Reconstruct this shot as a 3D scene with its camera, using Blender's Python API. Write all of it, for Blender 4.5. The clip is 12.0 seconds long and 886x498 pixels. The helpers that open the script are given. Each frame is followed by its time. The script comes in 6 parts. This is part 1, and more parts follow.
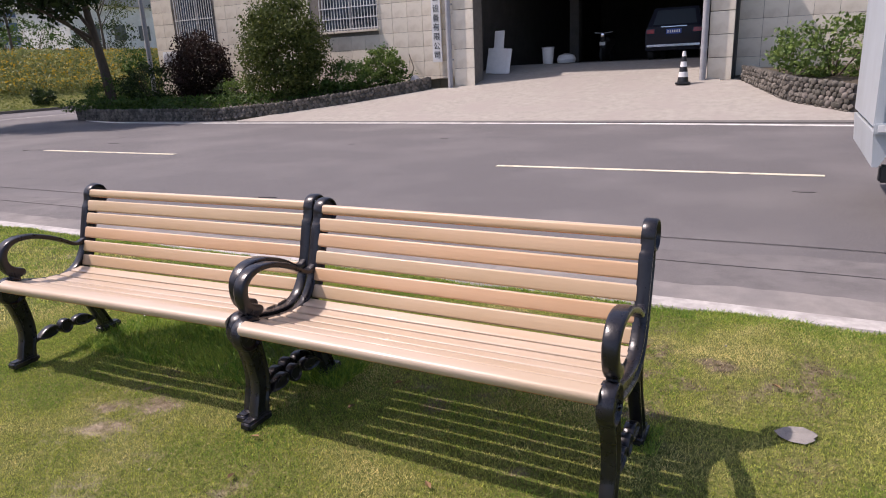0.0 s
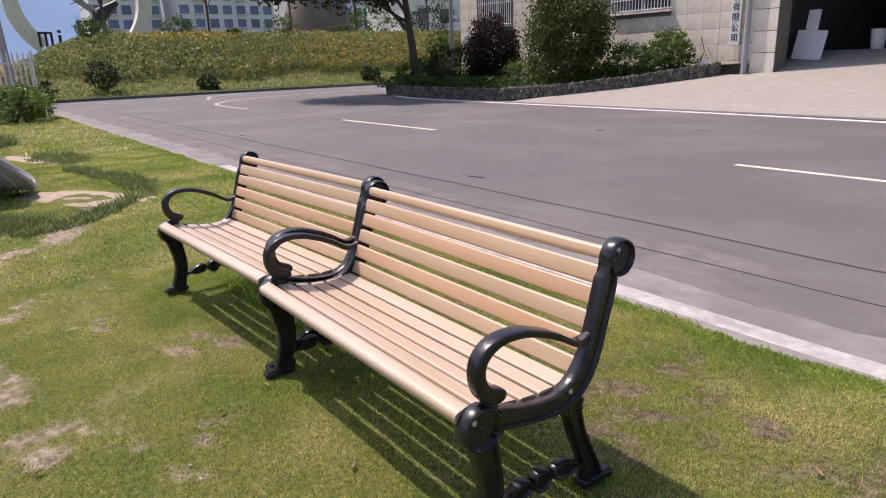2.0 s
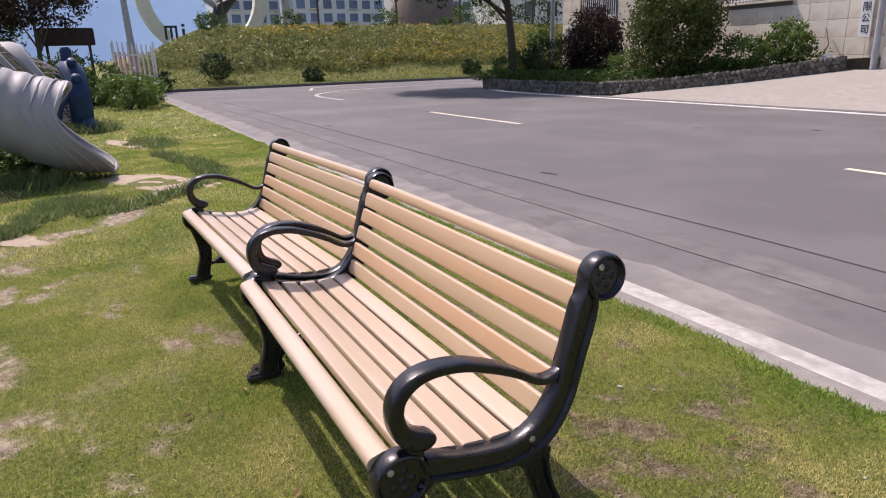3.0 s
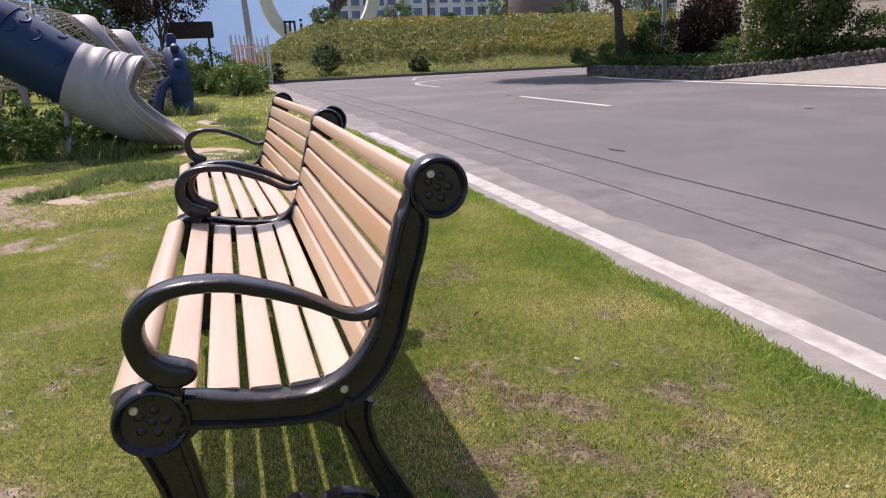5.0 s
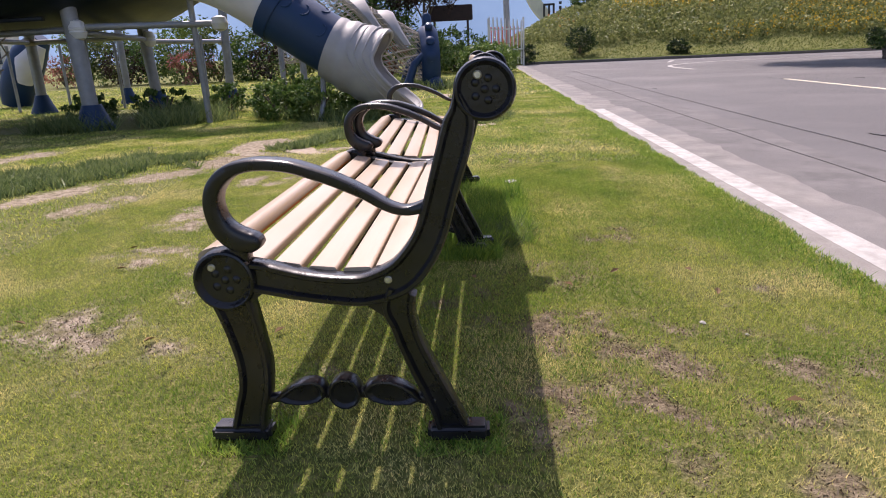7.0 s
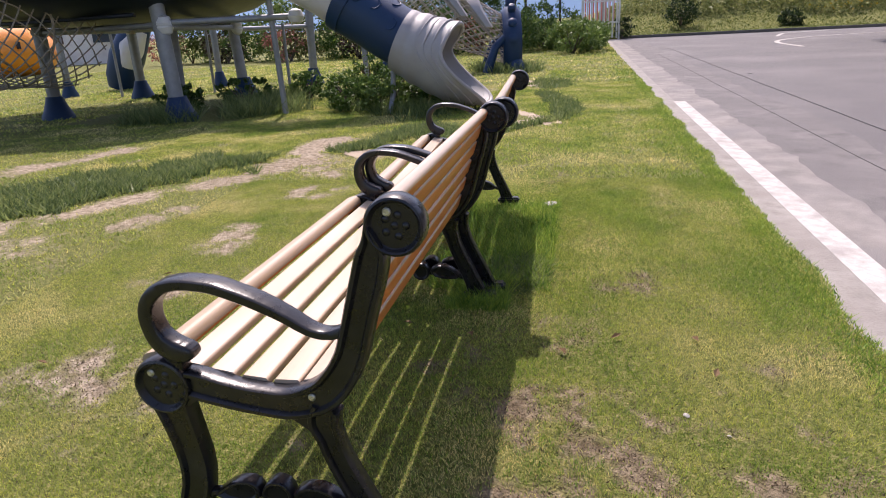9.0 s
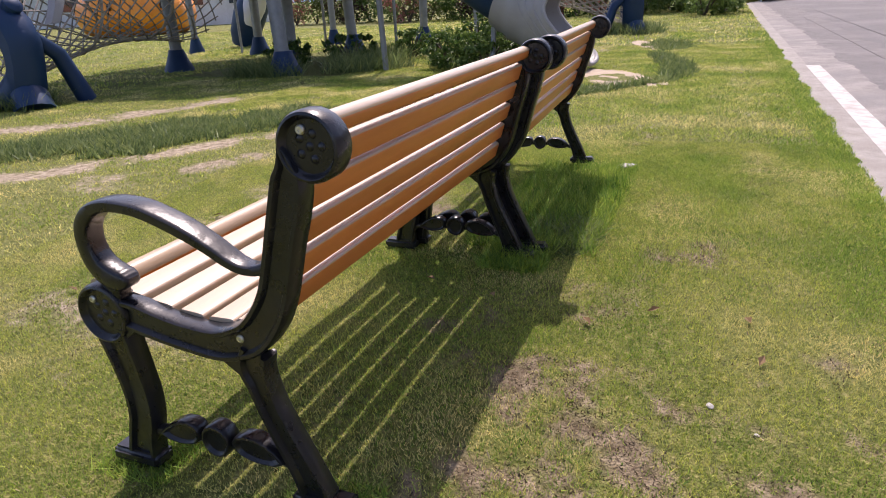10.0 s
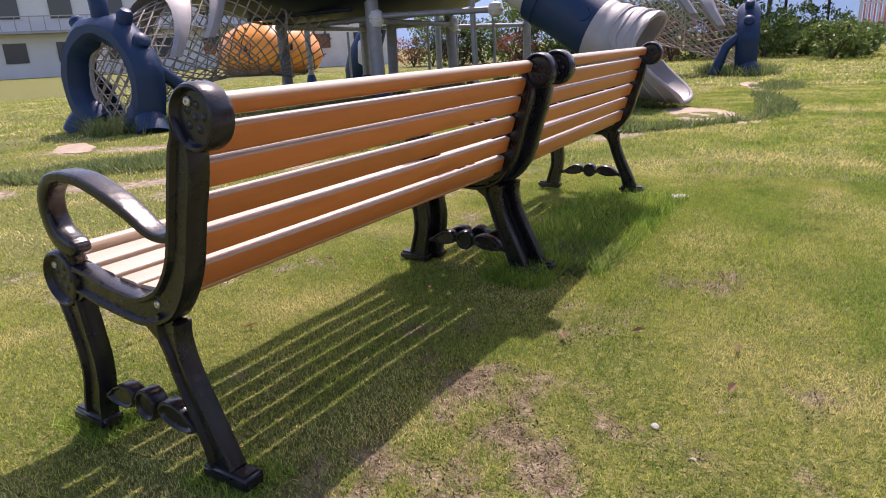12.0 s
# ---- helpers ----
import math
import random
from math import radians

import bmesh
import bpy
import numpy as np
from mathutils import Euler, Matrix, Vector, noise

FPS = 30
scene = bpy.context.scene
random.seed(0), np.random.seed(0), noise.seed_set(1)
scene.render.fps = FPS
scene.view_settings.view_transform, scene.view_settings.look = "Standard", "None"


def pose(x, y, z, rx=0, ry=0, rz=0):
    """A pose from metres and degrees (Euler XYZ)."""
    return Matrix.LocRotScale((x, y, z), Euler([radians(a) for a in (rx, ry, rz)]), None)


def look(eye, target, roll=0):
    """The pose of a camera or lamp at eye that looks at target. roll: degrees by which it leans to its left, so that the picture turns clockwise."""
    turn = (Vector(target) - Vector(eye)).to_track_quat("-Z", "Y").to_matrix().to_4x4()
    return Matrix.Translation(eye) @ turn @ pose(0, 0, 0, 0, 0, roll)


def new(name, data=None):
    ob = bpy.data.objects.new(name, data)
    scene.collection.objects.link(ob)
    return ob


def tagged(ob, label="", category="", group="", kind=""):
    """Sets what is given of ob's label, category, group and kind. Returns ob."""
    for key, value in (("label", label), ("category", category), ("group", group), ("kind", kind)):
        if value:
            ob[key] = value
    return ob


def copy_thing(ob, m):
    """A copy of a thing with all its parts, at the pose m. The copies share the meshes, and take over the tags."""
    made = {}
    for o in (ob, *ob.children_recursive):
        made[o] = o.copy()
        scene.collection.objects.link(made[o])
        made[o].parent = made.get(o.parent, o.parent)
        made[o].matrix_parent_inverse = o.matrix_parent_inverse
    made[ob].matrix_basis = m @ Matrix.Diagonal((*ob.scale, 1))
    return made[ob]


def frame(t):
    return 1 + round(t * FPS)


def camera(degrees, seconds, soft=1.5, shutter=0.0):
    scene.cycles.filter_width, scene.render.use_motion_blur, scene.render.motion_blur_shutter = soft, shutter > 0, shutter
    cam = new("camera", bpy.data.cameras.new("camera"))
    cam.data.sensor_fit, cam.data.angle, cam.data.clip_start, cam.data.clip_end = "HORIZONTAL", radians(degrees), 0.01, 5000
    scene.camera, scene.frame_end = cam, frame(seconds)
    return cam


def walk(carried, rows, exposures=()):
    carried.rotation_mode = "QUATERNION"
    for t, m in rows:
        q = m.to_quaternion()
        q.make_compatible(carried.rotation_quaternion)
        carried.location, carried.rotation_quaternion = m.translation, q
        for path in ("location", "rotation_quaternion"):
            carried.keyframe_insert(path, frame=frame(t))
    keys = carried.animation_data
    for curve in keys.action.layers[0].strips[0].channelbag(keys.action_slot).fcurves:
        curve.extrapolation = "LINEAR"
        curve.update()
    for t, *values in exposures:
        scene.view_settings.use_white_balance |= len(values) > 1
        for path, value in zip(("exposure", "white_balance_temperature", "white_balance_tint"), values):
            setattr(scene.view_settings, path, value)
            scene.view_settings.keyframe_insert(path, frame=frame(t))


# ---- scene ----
cam = camera(68.0, 12.0, soft=1.0)
PATH = [
    (0, (0.378, 2.136, 1.351), (-0.525, 3.836, 0.812), -2.6),
    (0.5, (0.647, 2.193, 1.348), (-0.401, 3.809, 0.81), -2.4),
    (1, (0.838, 2.427, 1.337), (-0.432, 3.868, 0.782), -2.3),
    (1.5, (1.016, 2.676, 1.345), (-0.409, 3.97, 0.799), -2.2),
    (2, (1.204, 2.869, 1.344), (-0.346, 4.004, 0.788), -1.9),
    (2.5, (1.186, 3.166, 1.312), (-0.466, 4.136, 0.737), -1.8),
    (2.7, (1.158, 3.261, 1.301), (-0.516, 4.195, 0.731), -1.7),
    (4.3, (1.127, 3.843, 1.047), (-0.672, 4.514, 0.488), -2.3),
    (4.5, (1.133, 3.905, 1.024), (-0.669, 4.566, 0.463), -2.4),
    (5, (1.15, 4.058, 0.99), (-0.68, 4.629, 0.423), -2.5),
    (5.5, (1.178, 4.117, 0.95), (-0.7, 4.519, 0.39), -2.5),
    (6, (1.241, 4.195, 0.913), (-0.671, 4.373, 0.353), -2.6),
    (6.5, (1.259, 4.311, 0.857), (-0.659, 4.316, 0.289), -2.6),
    (7, (1.267, 4.413, 0.826), (-0.643, 4.274, 0.248), -2.5),
    (7.2, (1.273, 4.44, 0.825), (-0.632, 4.253, 0.246), -2.4),
    (8.8, (1.143, 4.705, 1.098), (-0.712, 4.306, 0.467), -2.8),
    (9, (1.107, 4.746, 1.099), (-0.741, 4.337, 0.451), -3.1),
    (9.5, (0.989, 4.886, 1.024), (-0.826, 4.408, 0.335), -3.3),
    (10, (0.862, 4.998, 0.966), (-0.853, 4.267, 0.244), -3.1),
    (10.5, (0.752, 5.055, 0.946), (-0.803, 4.119, 0.106), -2.9),
    (11, (0.747, 5.165, 0.919), (-0.771, 4.17, 0.079), -3.1),
    (11.5, (0.765, 5.297, 0.889), (-0.805, 4.274, 0.19), -2.9),
    (12, (0.725, 5.366, 0.848), (-0.878, 4.327, 0.259), -2.9),
]
walk(cam, [(t, look(eye, target, roll)) for t, eye, target, roll in PATH], exposures=[(0, 0.14, 6700, 25), (2.5, 0.14, 6700, 25), (5.5, 0.28, 6700, 25), (9.5, 0.44, 6700, 25), (12, 0.52, 6800, 30)])

# ---- world and light ----
TO_SUN = Vector((-0.60, -0.19, 1.0)).normalized()
world = bpy.data.worlds.new("daylight")
scene.world = world
world.use_nodes = True
sky = world.node_tree.nodes.new("ShaderNodeTexSky")
sky.sky_type, sky.sun_disc = "NISHITA", False
sky.sun_elevation = math.asin(TO_SUN.z)
sky.sun_rotation = math.atan2(TO_SUN.x, TO_SUN.y)
sky.dust_density = 2.0
world.node_tree.links.new(sky.outputs[0], world.node_tree.nodes["Background"].inputs[0])
world.node_tree.nodes["Background"].inputs[1].default_value = 0.165
sun = new("sun", bpy.data.lights.new("sun", "SUN"))
sun.data.energy, sun.data.angle, sun.data.color = 4.4, radians(0.55), (1.0, 0.95, 0.88)
sun.matrix_world = look((0, 0, 30), Vector((0, 0, 30)) - TO_SUN)
scene.view_settings.exposure = 0.0


# ---- materials ----
def links(mat):
    return mat.node_tree.nodes, mat.node_tree.links


def surface(name, colors, rough=0.6, scale=8.0, detail=6.0, bump=0.0, bump_scale=40.0, metal=0.0, coat=0.0, spec=0.5,
            stretch=(1, 1, 1), vary=0.0, island=False, stain=None, stain_scale=0.8, trans=0.0, rough_vary=0.1, span=(0.3, 0.4)):
    """A surface whose colour wanders between the colours by noise at two sizes, with fine relief."""
    mat = bpy.data.materials.new(name)
    mat.use_nodes = True
    n, l = links(mat)
    out = n["Principled BSDF"]
    out.inputs["Roughness"].default_value = rough
    out.inputs["Metallic"].default_value = metal
    out.inputs["Coat Weight"].default_value = coat
    out.inputs["Specular IOR Level"].default_value = spec
    co = n.new("ShaderNodeTexCoord")
    mp = n.new("ShaderNodeMapping")
    mp.inputs["Scale"].default_value = stretch
    l.new(co.outputs["Object"], mp.inputs[0])
    noi = n.new("ShaderNodeTexNoise")
    noi.inputs["Scale"].default_value, noi.inputs["Detail"].default_value = scale, detail
    noi.inputs["Roughness"].default_value = 0.62
    l.new(mp.outputs[0], noi.inputs["Vector"])
    ramp = n.new("ShaderNodeValToRGB")
    els = ramp.color_ramp.elements
    for i, c in enumerate(colors):
        at = span[0] + span[1] * i / max(1, len(colors) - 1)
        e = els[i] if i < 2 else els.new(at)
        e.position, e.color = at, (*c, 1)
    l.new(noi.outputs[0], ramp.inputs[0])
    col = ramp.outputs[0]
    if stain:
        big = n.new("ShaderNodeTexNoise")
        big.inputs["Scale"].default_value, big.inputs["Detail"].default_value = stain_scale, 5
        l.new(co.outputs["Object"], big.inputs["Vector"])
        rr = n.new("ShaderNodeMapRange")
        rr.inputs[1].default_value, rr.inputs[2].default_value = 0.45, 0.7
        l.new(big.outputs[0], rr.inputs[0])
        mx = n.new("ShaderNodeMixRGB")
        mx.inputs[2].default_value = (*stain, 1)
        l.new(rr.outputs[0], mx.inputs[0])
        l.new(col, mx.inputs[1])
        col = mx.outputs[0]
    if vary:
        src = n.new("ShaderNodeNewGeometry").outputs["Random Per Island"] if island else n.new("ShaderNodeObjectInfo").outputs["Random"]
        r2 = n.new("ShaderNodeMapRange")
        r2.inputs[3].default_value, r2.inputs[4].default_value = 1 - vary, 1 + vary
        l.new(src, r2.inputs[0])
        hs = n.new("ShaderNodeHueSaturation")
        l.new(r2.outputs[0], hs.inputs["Value"])
        l.new(col, hs.inputs["Color"])
        if island:
            r3 = n.new("ShaderNodeMapRange")
            r3.inputs[3].default_value, r3.inputs[4].default_value = 0.5 + vary * 0.07, 0.5 - vary * 0.05
            l.new(src, r3.inputs[0])
            l.new(r3.outputs[0], hs.inputs["Hue"])
        col = hs.outputs[0]
    l.new(col, out.inputs["Base Color"])
    if rough_vary:
        r4 = n.new("ShaderNodeMapRange")
        r4.inputs[3].default_value, r4.inputs[4].default_value = max(0.02, rough - rough_vary), min(1, rough + rough_vary)
        l.new(noi.outputs[0], r4.inputs[0])
        l.new(r4.outputs[0], out.inputs["Roughness"])
    if bump:
        fine = n.new("ShaderNodeTexNoise")
        fine.inputs["Scale"].default_value, fine.inputs["Detail"].default_value = bump_scale, 8
        l.new(mp.outputs[0], fine.inputs["Vector"])
        bp = n.new("ShaderNodeBump")
        bp.inputs["Strength"].default_value, bp.inputs["Distance"].default_value = bump, 0.02
        l.new(fine.outputs[0], bp.inputs["Height"])
        l.new(bp.outputs[0], out.inputs["Normal"])
    if trans:
        tr = n.new("ShaderNodeBsdfTranslucent")
        l.new(col, tr.inputs[0])
        mxs = n.new("ShaderNodeMixShader")
        mxs.inputs[0].default_value = trans
        l.new(out.outputs[0], mxs.inputs[1])
        l.new(tr.outputs[0], mxs.inputs[2])
        l.new(mxs.outputs[0], n["Material Output"].inputs[0])
    return mat


def leafy(name, colors, vary=0.35, trans=0.3, rough=0.55):
    return surface(name, colors, rough=rough, scale=1.3, vary=vary, island=True, trans=trans, spec=0.3)


M_IRON = surface("black_cast_metal", [(0.007, 0.0068, 0.009), (0.012, 0.0118, 0.015)], rough=0.29, scale=30, bump=0.08, bump_scale=45, coat=0.15, spec=0.4, rough_vary=0.10, stain=(0.018, 0.0175, 0.022), stain_scale=9)
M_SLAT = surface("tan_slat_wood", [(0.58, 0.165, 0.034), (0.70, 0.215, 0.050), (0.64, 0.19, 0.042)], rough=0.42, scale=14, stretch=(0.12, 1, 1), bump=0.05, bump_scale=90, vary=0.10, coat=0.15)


def paint_lit_faces(mat, tan, pale):
    """Paints sunlit tones into the faces that carry the attribute: tan, and pale where it is full."""
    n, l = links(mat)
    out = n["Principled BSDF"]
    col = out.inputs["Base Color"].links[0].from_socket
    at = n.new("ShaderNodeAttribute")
    at.attribute_name = "lit_face"
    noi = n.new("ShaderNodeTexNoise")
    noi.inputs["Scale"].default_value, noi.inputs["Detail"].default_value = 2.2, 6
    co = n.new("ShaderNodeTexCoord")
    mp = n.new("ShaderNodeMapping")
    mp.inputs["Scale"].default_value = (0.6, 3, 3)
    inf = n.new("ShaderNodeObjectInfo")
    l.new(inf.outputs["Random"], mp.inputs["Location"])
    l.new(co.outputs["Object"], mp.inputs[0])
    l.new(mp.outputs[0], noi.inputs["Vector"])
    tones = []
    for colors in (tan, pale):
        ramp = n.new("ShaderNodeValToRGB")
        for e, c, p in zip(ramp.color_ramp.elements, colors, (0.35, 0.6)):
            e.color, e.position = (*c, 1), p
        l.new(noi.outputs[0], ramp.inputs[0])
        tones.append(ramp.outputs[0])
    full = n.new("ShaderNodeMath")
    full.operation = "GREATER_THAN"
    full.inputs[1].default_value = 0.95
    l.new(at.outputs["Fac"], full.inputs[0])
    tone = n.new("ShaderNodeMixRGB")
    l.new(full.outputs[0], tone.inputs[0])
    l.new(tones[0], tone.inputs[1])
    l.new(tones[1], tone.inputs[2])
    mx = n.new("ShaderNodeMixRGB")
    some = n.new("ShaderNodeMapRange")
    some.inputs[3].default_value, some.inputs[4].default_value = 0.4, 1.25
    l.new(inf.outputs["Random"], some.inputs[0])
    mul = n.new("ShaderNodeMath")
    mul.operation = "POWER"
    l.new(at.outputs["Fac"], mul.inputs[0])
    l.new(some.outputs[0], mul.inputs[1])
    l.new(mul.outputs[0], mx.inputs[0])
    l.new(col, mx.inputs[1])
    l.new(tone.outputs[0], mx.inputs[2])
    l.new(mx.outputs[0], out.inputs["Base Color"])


# pale tones imitate sunlit slat faces, the orange base their shaded backs
paint_lit_faces(M_SLAT, [(0.455, 0.345, 0.205), (0.52, 0.405, 0.262)], [(0.455, 0.345, 0.236), (0.515, 0.408, 0.312)])
M_BOLT = surface("zinc_bolt", [(0.55, 0.53, 0.45), (0.7, 0.68, 0.6)], rough=0.35, metal=0.8, scale=60)
M_ASPHALT = surface("grey_asphalt", [(0.088, 0.083, 0.083), (0.118, 0.111, 0.110), (0.145, 0.137, 0.135)], rough=0.85, scale=60, detail=8, bump=0.4, bump_scale=220, stain=(0.160, 0.150, 0.146), stain_scale=0.5)
M_CONCRETE = surface("pale_concrete", [(0.26, 0.242, 0.21), (0.31, 0.288, 0.25), (0.35, 0.325, 0.285)], rough=0.9, scale=5, detail=9, bump=0.25, bump_scale=80, stain=(0.30, 0.27, 0.24), stain_scale=0.9)
M_KERB = surface("worn_kerb_concrete", [(0.19, 0.175, 0.155), (0.26, 0.242, 0.218), (0.31, 0.29, 0.262)], rough=0.9, scale=9, detail=9, bump=0.3, bump_scale=70, stain=(0.22, 0.2, 0.18), stain_scale=2.5)
M_LINE = surface("white_road_paint", [(0.34, 0.32, 0.295), (0.54, 0.515, 0.48)], rough=0.8, scale=16, detail=10, bump=0.2, bump_scale=90, stain=(0.30, 0.28, 0.26), stain_scale=7)
M_WLINE = surface("bright_road_paint", [(0.58, 0.56, 0.53), (0.72, 0.70, 0.66)], rough=0.75, scale=18, detail=8, stain=(0.42, 0.40, 0.37), stain_scale=3)
M_YLINE = surface("cream_road_paint", [(0.62, 0.56, 0.42), (0.74, 0.68, 0.52)], rough=0.7, scale=25, detail=8, stain=(0.4, 0.37, 0.3), stain_scale=5)
M_DUSTROAD = surface("dusty_asphalt", [(0.105, 0.098, 0.095), (0.15, 0.14, 0.135), (0.20, 0.187, 0.178)], rough=0.95, scale=4, detail=10, bump=0.35, bump_scale=200, stain=(0.13, 0.121, 0.118), stain_scale=1.0)
M_DUST = surface("dusty_gutter_concrete", [(0.155, 0.144, 0.134), (0.22, 0.203, 0.187), (0.285, 0.262, 0.24)], rough=0.95, scale=3.5, detail=10, bump=0.3, bump_scale=150, stain=(0.17, 0.16, 0.155), stain_scale=1.1)


# ---- geometry helpers ----
class Geo:
    """Collects vertices and faces for one mesh."""

    def __init__(self):
        self.v, self.f = [], []

    def add(self, verts, faces):
        o = len(self.v)
        self.v += [tuple(p) for p in verts]
        self.f += [tuple(i + o for i in q) for q in faces]
        return self

    def box(self, c, s, m=None):
        x, y, z = (d / 2 for d in s)
        p = [Vector((i * x, j * y, k * z)) for i in (-1, 1) for j in (-1, 1) for k in (-1, 1)]
        p = [(m @ q if m else q) + Vector(c) for q in p]
        return self.add(p, [(0, 1, 3, 2), (4, 6, 7, 5), (0, 4, 5, 1), (2, 3, 7, 6), (0, 2, 6, 4), (1, 5, 7, 3)])

    def tube(self, path, r, n=8, caps=True, closed=False):
        path = [Vector(p) for p in path]
        k = len(path)
        rs = r if isinstance(r, (list, tuple)) else [r] * k
        up = None
        rings = []
        for i, p in enumerate(path):
            a = path[(i - 1) % k] if closed or i else p
            b = path[(i + 1) % k] if closed or i < k - 1 else p
            d = (b - a).normalized()
            if up is None:
                up = d.orthogonal().normalized()
            up = (up - d * up.dot(d)).normalized()
            side = d.cross(up)
            rings.append([p + (up * math.cos(t) + side * math.sin(t)) * rs[i] for t in (2 * math.pi * j / n for j in range(n))])
        faces = []
        for i in range(k if closed else k - 1):
            for j in range(n):
                i2, j2 = (i + 1) % k, (j + 1) % n
                faces.append((i * n + j, i * n + j2, i2 * n + j2, i2 * n + j))
        if caps and not closed:
            faces += [tuple(range(n))[::-1], tuple(range((k - 1) * n, k * n))]
        return self.add([q for ring in rings for q in ring], faces)

    def lathe(self, profile, origin, axis="z", n=24):
        """profile: (radius, along) pairs, turned round the axis through origin."""
        vs, k = [], len(profile)
        for r, h in profile:
            for j in range(n):
                a, b = r * math.cos(2 * math.pi * j / n), r * math.sin(2 * math.pi * j / n)
                p = {"z": (a, b, h), "x": (h, a, b), "y": (b, h, a)}[axis]
                vs.append(Vector(p) + Vector(origin))
        fs = [(i * n + j, i * n + (j + 1) % n, (i + 1) * n + (j + 1) % n, (i + 1) * n + j) for i in range(k - 1) for j in range(n)]
        return self.add(vs, fs + [tuple(range(n))[::-1], tuple(range((k - 1) * n, k * n))])

    def prism(self, outline, low, high, frame_of):
        """outline: 2-D points; frame_of(u, v, w) places a point at depth w."""
        n = len(outline)
        vs = [frame_of(u, v, w) for w in (low, high) for u, v in outline]
        return self.add(vs, [tuple(range(n))[::-1], tuple(range(n, 2 * n))] + [(i, (i + 1) % n, n + (i + 1) % n, n + i) for i in range(n)])

    def sweep(self, rings):
        n, k = len(rings[0]), len(rings)
        fs = [(i * n + j, i * n + (j + 1) % n, (i + 1) * n + (j + 1) % n, (i + 1) * n + j) for i in range(k - 1) for j in range(n)]
        return self.add([p for r in rings for p in r], fs + [tuple(range(n))[::-1], tuple(range((k - 1) * n, k * n))])

    def mesh(self, name, mat, bevel=0.0, smooth=True, seg=2):
        me = bpy.data.meshes.new(name)
        me.from_pydata(self.v, [], self.f)
        me.materials.append(mat)
        bm = bmesh.new()
        bm.from_mesh(me)
        bmesh.ops.recalc_face_normals(bm, faces=bm.faces)
        if bevel:
            es = [e for e in bm.edges if len(e.link_faces) == 2 and e.calc_face_angle(0) > 0.6]
            bmesh.ops.bevel(bm, geom=es, offset=bevel, segments=seg, affect="EDGES", clamp_overlap=True)
        bm.to_mesh(me)
        bm.free()
        if smooth:
            me.polygons.foreach_set("use_smooth", [True] * len(me.polygons))
            me.set_sharp_from_angle(angle=radians(38))
        return me


def thing(name, at=(0, 0, 0), label="", category="", group="", kind="", rz=0.0):
    ob = new(name)
    ob.empty_display_size = 0.1
    ob.matrix_world = pose(*at, 0, 0, rz)
    return tagged(ob, label, category, group, kind)


def part(name, geo, mat, parent=None, label="", bevel=0.0, smooth=True, seg=2, kind=""):
    data = geo.mesh(name, mat, bevel, smooth, seg) if isinstance(geo, Geo) else geo
    ob = new(name, data)
    if parent:
        ob.parent = parent
    return tagged(ob, label=label, kind=kind)


def solid(name, geo, mat, label, category, bevel=0.0, group="", kind="", smooth=True):
    return tagged(part(name, geo, mat, None, "", bevel, smooth), label, category, group, kind)


def spline(points, steps=6):
    """Catmull-Rom through tuples of any length."""
    p = [np.array(q, float) for q in points]
    p = [2 * p[0] - p[1], *p, 2 * p[-1] - p[-2]]
    out = []
    for i in range(1, len(p) - 2):
        for s in range(steps):
            t = s / steps
            out.append(0.5 * ((2 * p[i]) + (p[i + 1] - p[i - 1]) * t + (2 * p[i - 1] - 5 * p[i] + 4 * p[i + 1] - p[i + 2]) * t * t
                              + (3 * p[i] - p[i - 1] - 3 * p[i + 1] + p[i + 2]) * t ** 3))
    out.append(p[-2])
    return out


def smooth01(a):
    a = min(1.0, max(0.0, a))
    return a * a * (3 - 2 * a)


# ---- ground ----
LAWN_EDGE = 5.735


def fbm(x, y, s, seed=0.0):
    return noise.fractal((x * s, y * s, seed), 1.0, 2.0, 4)


def mound(x, y):
    return 2.95 * smooth01((-37.0 - x) / 9.0) * smooth01((y - 3.0) / 9.0)


def edge_y(x):
    return LAWN_EDGE - 0.01 + 0.055 * noise.noise((x * 1.9, 0, 0)) + 0.022 * noise.noise((x * 9, 3, 0))


def ground_z(x, y):
    if y > LAWN_EDGE + 0.005 and x > -35.6:
        return -0.17
    near = 0.012 * noise.noise((x * 1.1, y * 1.1, 5)) + 0.005 * noise.noise((x * 5, y * 5, 8))
    return near + mound(x, y)


